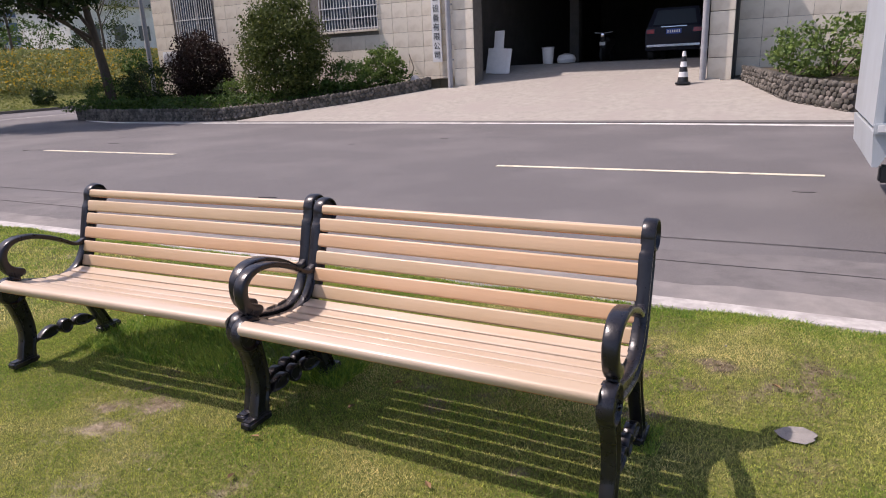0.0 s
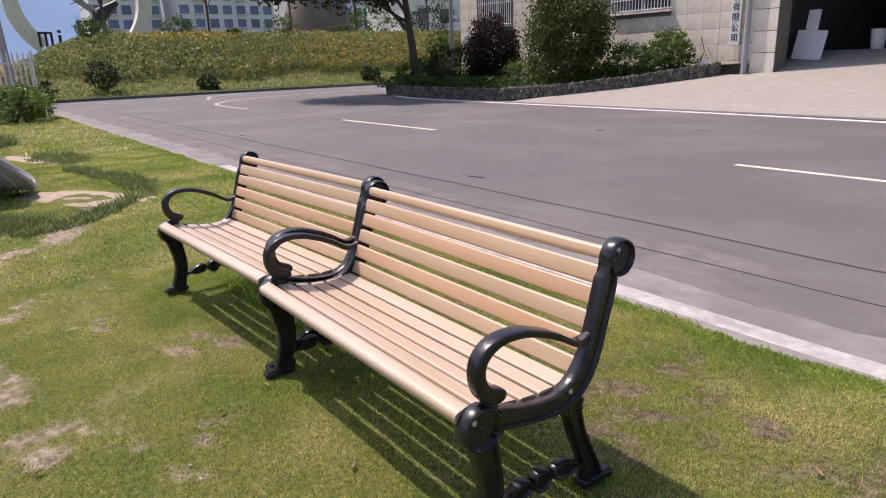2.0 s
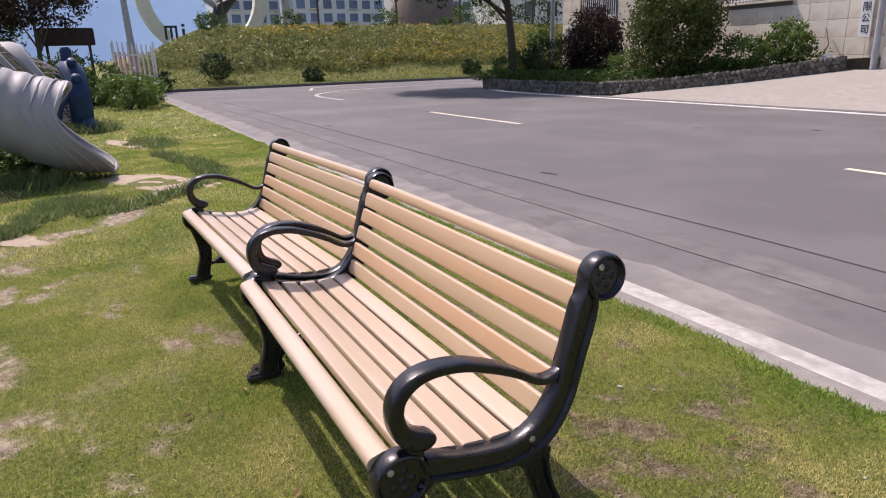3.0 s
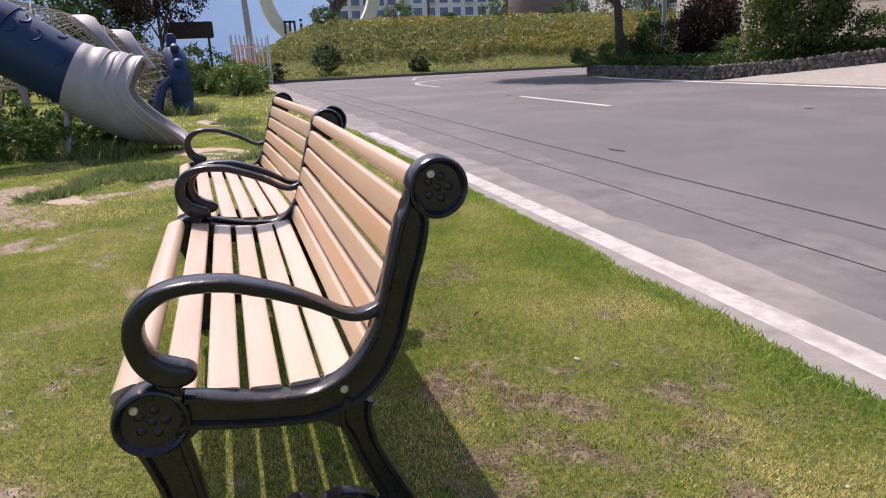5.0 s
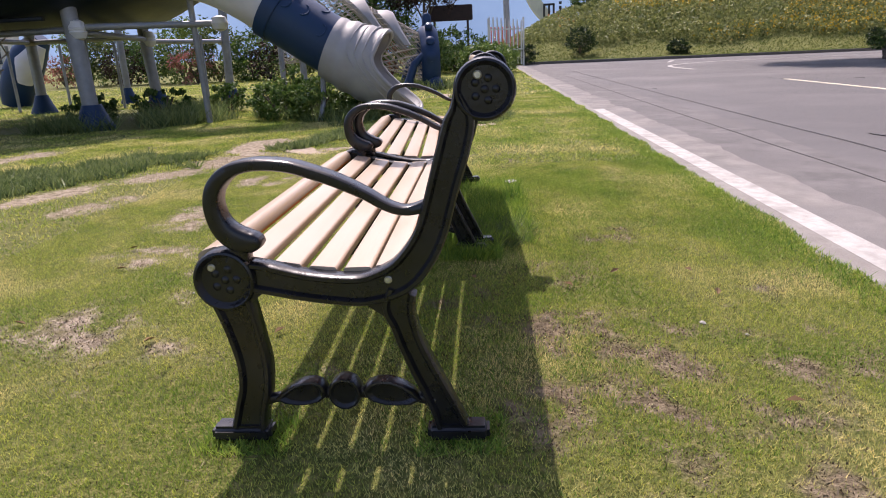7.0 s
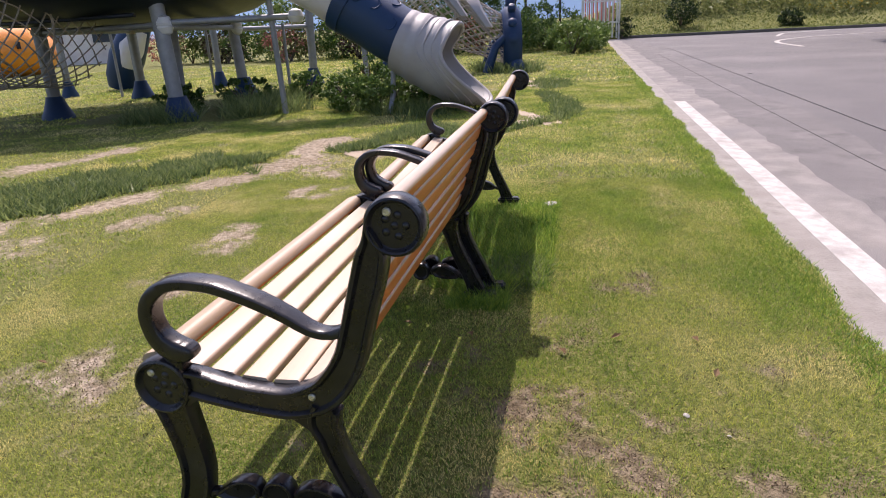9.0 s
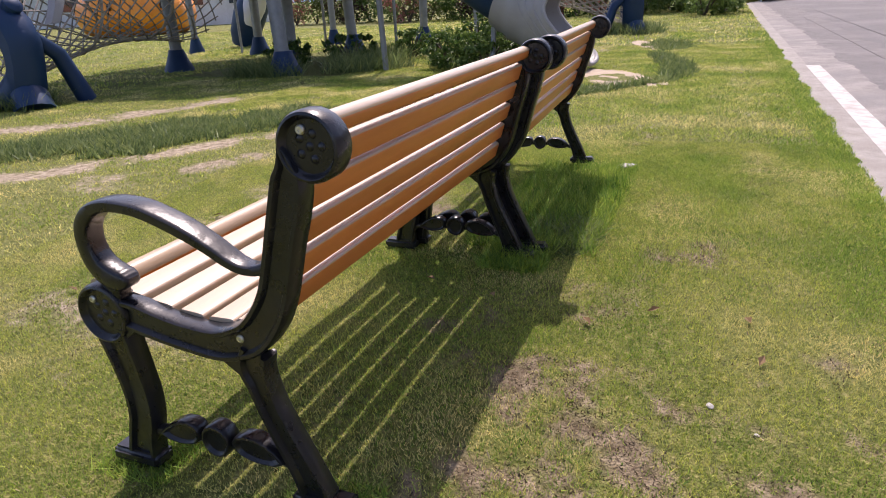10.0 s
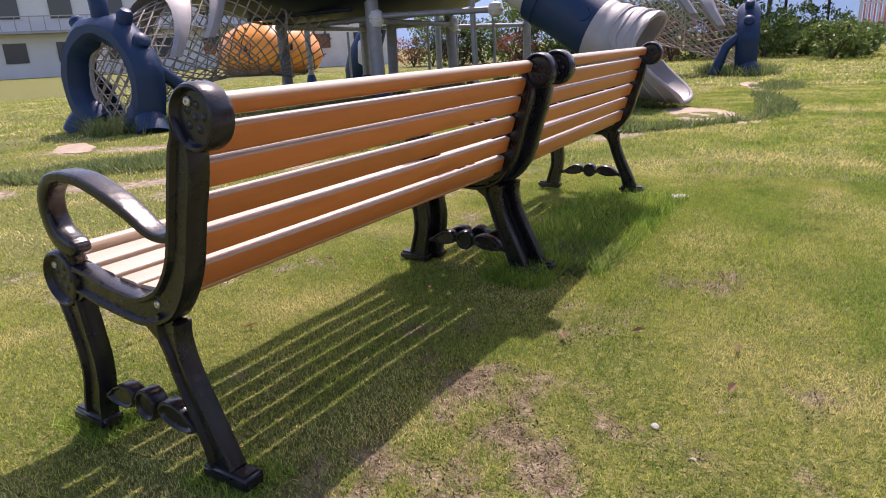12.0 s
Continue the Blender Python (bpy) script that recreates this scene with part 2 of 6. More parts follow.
# worn, dry spots of the lawn: x, y, radius, strength
SPOTS = [
    (-2.32, 4.85, 0.15, 0.6), (-1.61, 4.86, 0.17, 0.8), (-1.66, 5.05, 0.12, 0.6), (-0.55, 4.80, 0.20, 1.1), (-0.45, 5.10, 0.10, 0.8), (-0.43, 5.29, 0.15, 0.8),
    (-0.44, 5.47, 0.14, 0.7), (-1.10, 4.82, 0.20, 0.9), (-1.33, 5.15, 0.17, 0.7), (-0.90, 5.34, 0.20, 0.8), (-0.25, 4.79, 0.17, 1.0), (-0.54, 4.66, 0.13, 0.9),
    (-0.12, 4.86, 0.17, 1.1), (-0.22, 5.29, 0.15, 0.8), (-0.06, 5.10, 0.15, 0.8), (0.18, 4.93, 0.19, 1.0), (-0.14, 4.58, 0.16, 1.0), (0.62, 5.05, 0.20, 0.6),
    (-2.42, 1.95, 0.16, 1.3), (-2.70, 2.05, 0.15, 1.3), (-2.05, 2.80, 0.17, 1.2), (-2.30, 2.74, 0.13, 1.1), (-3.23, 2.85, 0.20, 1.3), (-1.40, 2.86, 0.20, 1.3),
    (-1.95, 1.57, 0.22, 0.8), (-0.42, 3.42, 0.20, 0.7), (-1.22, 3.72, 0.16, 0.6), (-1.05, 3.32, 0.24, 0.8), (-2.60, 3.30, 0.16, 0.9), (-3.20, 3.20, 0.28, 0.6),
    (-2.10, 3.75, 0.30, 0.6), (-0.62, 3.02, 0.22, 0.9), (-3.90, 2.75, 0.20, 1.2), (-4.25, 2.35, 0.35, 1.2), (-5.10, 2.30, 0.40, 0.9), (-0.75, 4.25, 0.20, 0.7), (-0.35, 4.12, 0.18, 0.8),
]


# trodden paths: points, half width, strength
PATHS = (
    (((-1.1, -0.1), (-1.5, 0.35), (-1.93, 0.84), (-2.4, 1.18), (-2.9, 1.45), (-3.25, 1.68), (-3.7, 2.1), (-4.5, 2.2), (-5.3, 2.1), (-5.7, 2.4)), 0.12, 1.5),
    (((-1.8, -1.9), (-2.5, -1.5), (-3.1, -1.2), (-3.6, -0.55), (-4.2, -0.33), (-5.0, 0.05)), 0.14, 1.4),
    (((-6.1, 3.85), (-5.4, 3.6), (-4.9, 3.35), (-4.5, 2.9)), 0.12, 1.4),
)


# sandy flags sunk in the lawn: x, y, half length, half width, turn
FLAGS = (
    (-6.80, 3.92, 0.95, 0.36, 0.50), (-4.70, 2.70, 0.36, 0.13, 0.6), (-3.1, -1.7, 0.5, 0.18, 1.1), (-11.2, 3.8, 0.9, 0.2, 0.3),
)


def dryness(x, y):
    d = 0.55 * fbm(x, y, 1.4, 2.0) + 0.45 * fbm(x, y, 4.5, 7.0) - 0.12
    for pts, wd, k in PATHS:
        for (ax, ay), (bx, by) in zip(pts, pts[1:]):
            if min(ax, bx) - 0.8 < x < max(ax, bx) + 0.8 and min(ay, by) - 0.8 < y < max(ay, by) + 0.8:
                f = min(1.0, max(0.0, ((x - ax) * (bx - ax) + (y - ay) * (by - ay)) / ((bx - ax) ** 2 + (by - ay) ** 2)))
                q = math.hypot(x - ax - f * (bx - ax), y - ay - f * (by - ay)) / wd
                if q < 2:
                    d = max(d, k * (1 - 0.5 * q) * (0.85 + 1.3 * fbm(x, y, 2.3, 9.0) + 0.4 * fbm(x, y, 9.0, 1.0)))
    for sx, sy, r, k in SPOTS:
        q = math.hypot(x - sx, y - sy) / r
        if q < 1.6:
            d += k * 0.9 * max(0.0, 1 - q * q * 0.45) * (0.42 + 1.9 * fbm(x, y, 8.0, 4.0) if y > 3.1 else 0.75 + 1.1 * fbm(x, y, 6.0, 4.0))
    return min(1.0, max(0.0, d))


def axis_steps(fine0, fine1, step, far0, far1):
    a = list(np.arange(fine0, fine1 + 1e-6, step))
    d = step
    while a[-1] < far1:
        d *= 1.22
        a.append(a[-1] + d)
    d = step
    while a[0] > far0:
        d *= 1.22
        a.insert(0, a[0] - d)
    return a


def build_ground():
    xs = axis_steps(-7.0, 2.4, 0.07, -2400, 2400)
    ys = [y for y in axis_steps(0.4, 5.6, 0.07, -2400, 2400) if y < 5.62 or y > 5.8]
    ys = sorted(ys + [LAWN_EDGE, LAWN_EDGE + 0.02])
    # even steps over the flower bank
    xs = sorted([x for x in xs if not -52 < x < -33] + list(np.arange(-52, -33, 0.8)) + [-35.62, -35.58])
    ys = sorted([y for y in ys if not 8 < y < 45] + list(np.arange(8.2, 45, 1.6)))
    vs, dry, sandy = [], [], []
    for y in ys:
        for x in xs:
            yy = y
            if abs(y - LAWN_EDGE) < 0.05 and x > -35.6:
                yy = y + edge_y(x) - LAWN_EDGE
            vs.append((x, yy, ground_z(x, y)))
            sandy.append(smooth01((3.9 - y) / 0.6 + 0.8 * fbm(x, y, 1.5, 21.0)) if x > -3.5 else 1.0)
            dry.append(dryness(x, y) if -12 < x < 4 and -6 < y < 6 else 0.08 + 0.25 * fbm(x, y, 0.3))
    nx = len(xs)
    fs = [(j * nx + i, j * nx + i + 1, (j + 1) * nx + i + 1, (j + 1) * nx + i) for j in range(len(ys) - 1) for i in range(nx - 1)]
    me = bpy.data.meshes.new("ground")
    me.from_pydata(vs, [], fs)
    att = me.attributes.new("dry", "FLOAT", "POINT")
    att.data.foreach_set("value", dry)
    att = me.attributes.new("sandy", "FLOAT", "POINT")
    att.data.foreach_set("value", sandy)
    me.polygons.foreach_set("use_smooth", [True] * len(me.polygons))
    me.set_sharp_from_angle(angle=radians(40))
    return me


def lawn_material():
    mat = surface("mown_lawn", [(0.055, 0.070, 0.016), (0.135, 0.148, 0.036), (0.28, 0.25, 0.095)], rough=0.9, scale=40, detail=8, bump=0.9, bump_scale=120, spec=0.2)
    n, l = links(mat)
    out = n["Principled BSDF"]
    col = out.inputs["Base Color"].links[0].from_socket
    at = n.new("ShaderNodeAttribute")
    at.attribute_name = "dry"
    fine = n.new("ShaderNodeTexNoise")
    fine.inputs["Scale"].default_value, fine.inputs["Detail"].default_value = 22, 8
    co = n.new("ShaderNodeTexCoord")
    l.new(co.outputs["Object"], fine.inputs["Vector"])
    add = n.new("ShaderNodeMath")
    add.operation = "ADD"
    l.new(at.outputs["Fac"], add.inputs[0])
    l.new(fine.outputs[0], add.inputs[1])
    rr = n.new("ShaderNodeMapRange")
    rr.inputs[1].default_value, rr.inputs[2].default_value = 0.72, 1.35
    l.new(add.outputs[0], rr.inputs[0])
    soils = []
    for dark, light in (((0.090, 0.066, 0.038, 1), (0.275, 0.220, 0.143, 1)), ((0.20, 0.155, 0.10, 1), (0.44, 0.365, 0.27, 1))):
        soil = n.new("ShaderNodeValToRGB")
        soil.color_ramp.elements[0].color, soil.color_ramp.elements[1].color = dark, light
        soil.color_ramp.elements[0].position, soil.color_ramp.elements[1].position = 0.35, 0.65
        l.new(fine.outputs[0], soil.inputs[0])
        soils.append(soil.outputs[0])
    sand = n.new("ShaderNodeAttribute")
    sand.attribute_name = "sandy"
    earth = n.new("ShaderNodeMixRGB")
    l.new(sand.outputs["Fac"], earth.inputs[0])
    l.new(soils[0], earth.inputs[1])
    l.new(soils[1], earth.inputs[2])
    mx = n.new("ShaderNodeMixRGB")
    l.new(rr.outputs[0], mx.inputs[0])
    l.new(col, mx.inputs[1])
    l.new(earth.outputs[0], mx.inputs[2])
    l.new(mx.outputs[0], out.inputs["Base Color"])
    return mat


ground_mesh = build_ground()
ground_mesh.materials.append(lawn_material())
tagged(new("ground", ground_mesh), "mown green lawn with dry brown worn spots", "lawn", kind="structure")


def sheet(name, outline, z, mat, label, category, thick=0.05):
    zf = z if callable(z) else (lambda x, y: z)
    g = Geo()
    n = len(outline)
    g.add([(x, y, zf(x, y)) for x, y in outline] + [(x, y, zf(x, y) - thick) for x, y in outline],
          [tuple(range(n)), tuple(range(n, 2 * n))[::-1]] + [(i, n + i, n + (i + 1) % n, (i + 1) % n) for i in range(n)])
    return solid(name, g, mat, label, category, kind="structure", smooth=False)


def strip(name, path, width, z, mat, label, category, thick=0.006):
    """A band of paint or stone that follows a path on the ground."""
    p = [Vector((x, y, 0)) for x, y in path]
    left, right = [], []
    for i, q in enumerate(p):
        d = (p[min(i + 1, len(p) - 1)] - p[max(i - 1, 0)]).normalized()
        nrm = Vector((-d.y, d.x, 0)) * width / 2
        left.append(q + nrm), right.append(q - nrm)
    g = Geo()
    rings = [[(a.x, a.y, z), (b.x, b.y, z), (b.x, b.y, z - thick), (a.x, a.y, z - thick)] for a, b in zip(left, right)]
    g.sweep(rings)
    return solid(name, g, mat, label, category, kind="structure", smooth=False)


ROAD_Z = -0.10
sheet("road", [(-35.5, 6.3), (90, 6.3), (90, 18.3), (-22.5, 18.3), (-25.5, 20.5), (-26.5, 26), (-26.5, 90), (-35.5, 90)], ROAD_Z, M_ASPHALT, "worn grey asphalt road with a side road", "road")
# concrete gutter, then asphalt greyed by dust with a wavering edge
wob = [(x, 7.25 + 0.30 * noise.noise((x * 0.35, 1, 0)) + 0.12 * noise.noise((x * 1.5, 1, 0))) for x in np.arange(-35, 30.1, 0.5)]
sheet("dusty_margin", [(-35, 6.3), (30, 6.3)] + wob[::-1], ROAD_Z + 0.004, M_DUSTROAD, "asphalt margin greyed by dust", "road", 0.06)
wob = [(x, 6.46 + 0.10 * noise.noise((x * 0.9, 5, 0)) + 0.06 * noise.noise((x * 4.1, 5, 0))) for x in np.arange(-35, 30.1, 0.12)]
sheet("gutter", [(-35, 5.98), (30, 5.98)] + wob[::-1], ROAD_Z + 0.008, M_DUST, "dusty pale concrete gutter along the road", "gutter", 0.06)
kerb_path = [(x, 5.865 + 0.006 * noise.noise((x * 0.8, 9, 0))) for x in np.arange(-33.5, 30, 0.5)]
strip("kerb", kerb_path, 0.27, ROAD_Z + 0.014, M_KERB, "worn pale concrete kerb flush with the lawn", "kerb", 0.14)


# ---- road paint ----
def dash(x0, x1, y, mat, w=0.115):
    strip("lane_marking", [(x0, y), (x1, y)], w, ROAD_Z + 0.008, mat, "faded cream lane dash on the asphalt", "road marking")


for x0, x1, y in ((-14.3, -10.2, 11.1), (-3.35, 0.8, 10.95), (7, 11, 10.95)):
    dash(x0, x1, y, M_YLINE)
strip("edge_line", [(-8.65, 6.06), (-5, 6.06), (0, 6.06), (30, 6.06)], 0.155, ROAD_Z + 0.015, M_LINE, "worn white edge line beside the kerb", "road marking")
far_line = spline([(-24.6, 21.5), (-24.0, 19.2), (-22.3, 18.1), (-18.9, 17.5), (-9, 17.45), (-2, 17.2), (6, 16.8), (40, 16.8)], 6)
strip("edge_line", far_line, 0.26, ROAD_Z + 0.008, M_WLINE, "white edge line beside the driveway", "road marking")
strip("lane_marking", spline([(-21.3, 11.2), (-24.5, 11.3), (-26.6, 12.1), (-28.2, 13.9), (-29.3, 17), (-29.8, 24), (-29.8, 40)], 6), 0.16, ROAD_Z + 0.008, M_LINE, "curved white lane line turning into the side road", "road marking")
strip("lane_marking", [(-29.8, 12.6), (-32.5, 13.5), (-34.5, 16)], 0.15, ROAD_Z + 0.008, M_LINE, "faded white line near the flower bank", "road marking")
M_TAR = surface("tar_seam", [(0.118, 0.111, 0.109), (0.150, 0.141, 0.138)], rough=0.9, scale=20)
for k, (y, x0, x1, wd) in enumerate(((7.62, -24, 6, 0.013), (6.95, -20, 3, 0.009))):
    strip("tar_seam", [(x, y + 0.03 * noise.noise((x * 0.7, k, 0)) + 0.012 * noise.noise((x * 4, k, 2))) for x in np.arange(x0, x1, 0.25)], wd, ROAD_Z + 0.010, M_TAR, "thin dark tar seam in the road", "road seam", 0.004)
M_SCUFF = surface("dark_scuff", [(0.075, 0.07, 0.07), (0.105, 0.099, 0.098)], rough=0.8, scale=15, bump=0.3)
rng = random.Random(77)
for k in range(11):
    cx, cy = rng.uniform(-17, 5), rng.uniform(7.2, 15.5)
    a, b = rng.uniform(0.06, 0.22), rng.uniform(0.02, 0.05)
    pts = [(cx + a * math.cos(t * 0.42) * (1 + 0.45 * noise.noise((k, t, 0.5))), cy + b * math.sin(t * 0.42) * (1 + 0.5 * noise.noise((k, t, 4.5))) + 0.08 * a * math.cos(t * 0.42)) for t in range(15)]
    sheet("tar_scuff", pts, ROAD_Z + 0.006 + 0.0004 * k, M_SCUFF, "small dark scuff on the asphalt", "road stain", 0.005)
M_DARKKERB = surface("dark_kerb_stone", [(0.10, 0.095, 0.09), (0.16, 0.15, 0.14)], rough=0.9, scale=6, bump=0.3)
strip("bank_kerb", [(-35.5, 6.6), (-35.5, 40), (-35.5, 90)], 0.16, ROAD_Z + 0.14, M_DARKKERB, "dark low kerb at the foot of the bank", "kerb", 0.16)


# ---- benches ----
def ribbon(g, pts, half_x, rim=0.011, web=0.012, steps=6, x_mid=0.0):
    """An I-shaped casting along (y, z, half_width) points: raised rims, recessed web."""
    p = spline(pts, steps)
    rings = []
    for i, q in enumerate(p):
        a, b = p[max(i - 1, 0)], p[min(i + 1, len(p) - 1)]
        d = np.array([b[0] - a[0], b[1] - a[1]])
        d /= np.linalg.norm(d) + 1e-9
        nrm = np.array([-d[1], d[0]])
        h, w, c = q[2], half_x, 0.005
        e = max(0.003, min(rim, h * 0.45))
        loop = [(-h, -w + c), (-h + c * 0.7, -w), (-h + e, -w), (-h + e + 0.006, -w + web), (h - e - 0.006, -w + web), (h - e, -w), (h - c * 0.7, -w), (h, -w + c)]
        loop += [(s, -x) for s, x in loop[::-1]]
        rings.append([(x_mid + x, q[0] + nrm[0] * s, q[1] + nrm[1] * s) for s, x in loop])
    g.sweep(rings)


def bar(g, pts, steps=6):
    """A solid rounded bar along (y, z, half_thickness, half_x) points."""
    p = spline(pts, steps)
    rings = []
    for i, q in enumerate(p):
        a, b = p[max(i - 1, 0)], p[min(i + 1, len(p) - 1)]
        d = np.array([b[0] - a[0], b[1] - a[1]])
        d /= np.linalg.norm(d) + 1e-9
        nrm = np.array([-d[1], d[0]])
        ring = []
        for k in range(16):
            t = 2 * math.pi * k / 16
            cs, sn = math.cos(t), math.sin(t)
            u = math.copysign(abs(cs) ** 0.45, cs) * q[2]
            x = math.copysign(abs(sn) ** 0.45, sn) * q[3]
            ring.append((x, q[0] + nrm[0] * u, q[1] + nrm[1] * u))
        rings.append(ring)
    g.sweep(rings)


def medallion(g, y, z, r, w):
    """A round boss with a raised rim and a rosette on both faces."""
    prof = [(0.004, -w + 0.013), (r * 0.74, -w + 0.013), (r * 0.79, -w + 0.010), (r * 0.84, -w + 0.002), (r * 0.88, -w), (r * 0.95, -w + 0.002), (r, -w + 0.009)]
    g.lathe(prof + [(a, -b) for a, b in prof[::-1]], (0, y, z), "x", 32)
    for s in (-1, 1):
        for k in range(6):
            a = 2 * math.pi * k / 5
            rr = 0 if k == 5 else r * 0.36
            c = (s * (w - 0.016), y + rr * math.cos(a), z + rr * math.sin(a))
            q = r * 0.17
            pr = [(0.001, -s * 0.004), (q, -s * 0.002), (q * 0.8, s * 0.003), (q * 0.4, s * 0.0055), (0.001, s * 0.006)]
            g.lathe(pr, c, "x", 10)


def dish(g, outline, half):
    """A cast boss in the y-z plane with a raised rim and a hollow face on both sides."""
    n = len(outline)
    cy, cz = sum(p[0] for p in outline) / n, sum(p[1] for p in outline) / n
    prof = [(0.05, -half + 0.008), (0.66, -half + 0.007), (0.76, -half + 0.002), (0.83, -half), (0.93, -half + 0.001), (1.0, -half + 0.006)]
    rings = [[(x, cy + (u - cy) * k, cz + (v - cz) * k) for u, v in outline] for k, x in prof + [(k, -x) for k, x in prof[::-1]]]
    g.sweep(rings)


def build_bench(label):
    """Local y and z as in the ground plan of the bench; x runs from 0 at one end to -LONG."""
    b = thing("park_bench", (0.013, 4.1, 0), label, "bench", "benches on the lawn")
    oy = -4.1

    def sh(pts):
        return [(p[0] + oy, *p[1:]) for p in pts]

    f = Geo()
    ribbon(f, sh([(4.358, 0.755, 0.005), (4.362, 0.728, 0.016), (4.362, 0.697, 0.030), (4.348, 0.641, 0.033), (4.331, 0.586, 0.032), (4.315, 0.531, 0.032), (4.297, 0.475, 0.033), (4.268, 0.424, 0.035), (4.225, 0.381, 0.036), (4.155, 0.357, 0.033), (4.083, 0.360, 0.031), (4.016, 0.370, 0.031), (3.947, 0.386, 0.033), (3.915, 0.392, 0.032)]), 0.0235, web=0.010)
    ribbon(f, sh([(4.232, 0.352, 0.030), (4.222, 0.317, 0.034), (4.231, 0.279, 0.0285), (4.244, 0.233, 0.027), (4.267, 0.176, 0.028), (4.288, 0.129, 0.029), (4.309, 0.080, 0.031), (4.326, 0.030, 0.036)]), 0.0215, web=0.010)
    ribbon(f, sh([(3.867, 0.345, 0.044), (3.878, 0.300, 0.040), (3.890, 0.240, 0.037), (3.897, 0.186, 0.036), (3.893, 0.131, 0.035), (3.880, 0.085, 0.035), (3.868, 0.030, 0.039)]), 0.0230, web=0.010)
    # small fillets where rail and legs meet
    f.prism(sh([(4.150, 0.330), (4.192, 0.330), (4.203, 0.292)]), -0.019, 0.019, lambda u, v, w: (w, u, v))
    f.prism(sh([(3.905, 0.368), (3.948, 0.362), (3.912, 0.335)]), -0.019, 0.019, lambda u, v, w: (w, u, v))
    medallion(f, 4.412 + oy, 0.7535, 0.0595, 0.025)
    medallion(f, 3.861 + oy, 0.385, 0.0675, 0.0265)
    frame_mesh = f.mesh("side_frame", M_IRON)
    arm = Geo()
    bar(arm, sh([(4.312, 0.545, 0.014, 0.011), (4.285, 0.530, 0.012, 0.016), (4.250, 0.523, 0.0100, 0.020), (4.215, 0.532, 0.0100, 0.0235), (4.166, 0.561, 0.0108, 0.026), (4.116, 0.586, 0.0122, 0.0275), (4.067, 0.605, 0.0125, 0.028), (4.018, 0.620, 0.0125, 0.0285), (3.965, 0.6255, 0.0125, 0.0285), (3.925, 0.622, 0.0135, 0.028), (3.892, 0.609, 0.0155, 0.027), (3.866, 0.584, 0.0170, 0.026), (3.856, 0.555, 0.0180, 0.0255), (3.858, 0.524, 0.0195, 0.025), (3.870, 0.495, 0.0225, 0.025), (3.891, 0.475, 0.0250, 0.025), (3.915, 0.466, 0.0235, 0.0245), (3.934, 0.4655, 0.0185, 0.023), (3.945, 0.467, 0.0100, 0.019), (3.949, 0.468, 0.0030, 0.012)]))
    bar(arm, sh([(3.900, 0.470, 0.022, 0.019), (3.897, 0.445, 0.022, 0.020), (3.892, 0.42, 0.028, 0.02)]))
    arm_mesh = arm.mesh("armrest", M_IRON)
    st = Geo()
    leaf_l = [(3.934, 0.104), (3.952, 0.120), (3.975, 0.136), (4.000, 0.147), (4.027, 0.149), (4.044, 0.141), (4.052, 0.126), (4.051, 0.110), (4.036, 0.098), (4.012, 0.091), (3.985, 0.089), (3.955, 0.093)]
    ball = [(4.092 + 0.037 * math.cos(math.tau * k / 14), 0.118 + 0.039 * math.sin(math.tau * k / 14)) for k in range(14)]
    leaf_r = [(4.132, 0.126), (4.143, 0.140), (4.165, 0.148), (4.193, 0.148), (4.220, 0.138), (4.244, 0.121), (4.262, 0.100), (4.240, 0.089), (4.210, 0.087), (4.180, 0.089), (4.150, 0.098), (4.136, 0.110)]
    for outline, half in ((leaf_l, 0.019), (ball, 0.021), (leaf_r, 0.019)):
        dish(st, sh(outline), half)
    bar(st, sh([(3.905, 0.096, 0.011, 0.013), (3.96, 0.106, 0.009, 0.011), (4.09, 0.115, 0.011, 0.012), (4.22, 0.106, 0.009, 0.011), (4.29, 0.092, 0.011, 0.013)]))
    st_mesh = st.mesh("stretcher", M_IRON)
    foot_mesh = Geo().box((0, 0, 0.021), (0.056, 0.136, 0.036)).mesh("foot", M_IRON, bevel=0.010, seg=3)
    bolt_mesh = Geo().lathe([(0.0085, 0), (0.0085, 0.003), (0.006, 0.0055), (0.003, 0.0055), (0.0028, 0.003), (0.0005, 0.003)], (0, 0, 0), "x", 12).mesh("bolt", M_BOLT)
    for x in (-0.027, -LONG + 0.027):
        sf = part("side_frame", frame_mesh, M_IRON, b, "black painted cast side frame")
        sf.location.x = x
        for nm, me in (("armrest", arm_mesh), ("stretcher", st_mesh)):
            o = part(nm, me, M_IRON, b)
            o.location.x = x
        for fy in (3.850, 4.338):
            o = part("foot", foot_mesh, M_IRON, b)
            o.location = (x, fy + oy, 0)
        s = 1 if x > -0.5 else -1
        for by, bz in ((4.399, 0.7805), (3.835, 0.413), (4.205, 0.379)):
            o = part("bolt", bolt_mesh, M_BOLT, sf, "bright zinc bolt head")
            o.location = (s * 0.0125, by + oy, bz)
            o.rotation_euler.z = 0 if s > 0 else math.pi

    def slat(name, w, t, rnd, y, z, tilt):
        g = Geo()
        k = 5
        loop = []
        for cx, cz, a0 in ((w / 2 - rnd, t / 2 - rnd, 0), (-w / 2 + rnd, t / 2 - rnd, 90), (-w / 2 + rnd, -t / 2 + rnd, 180), (w / 2 - rnd, -t / 2 + rnd, 270)):
            loop += [(cx + rnd * math.cos(radians(a0 + 90 * i / (k - 1))), cz + rnd * math.sin(radians(a0 + 90 * i / (k - 1)))) for i in range(k)]
        n = 10
        rings = []
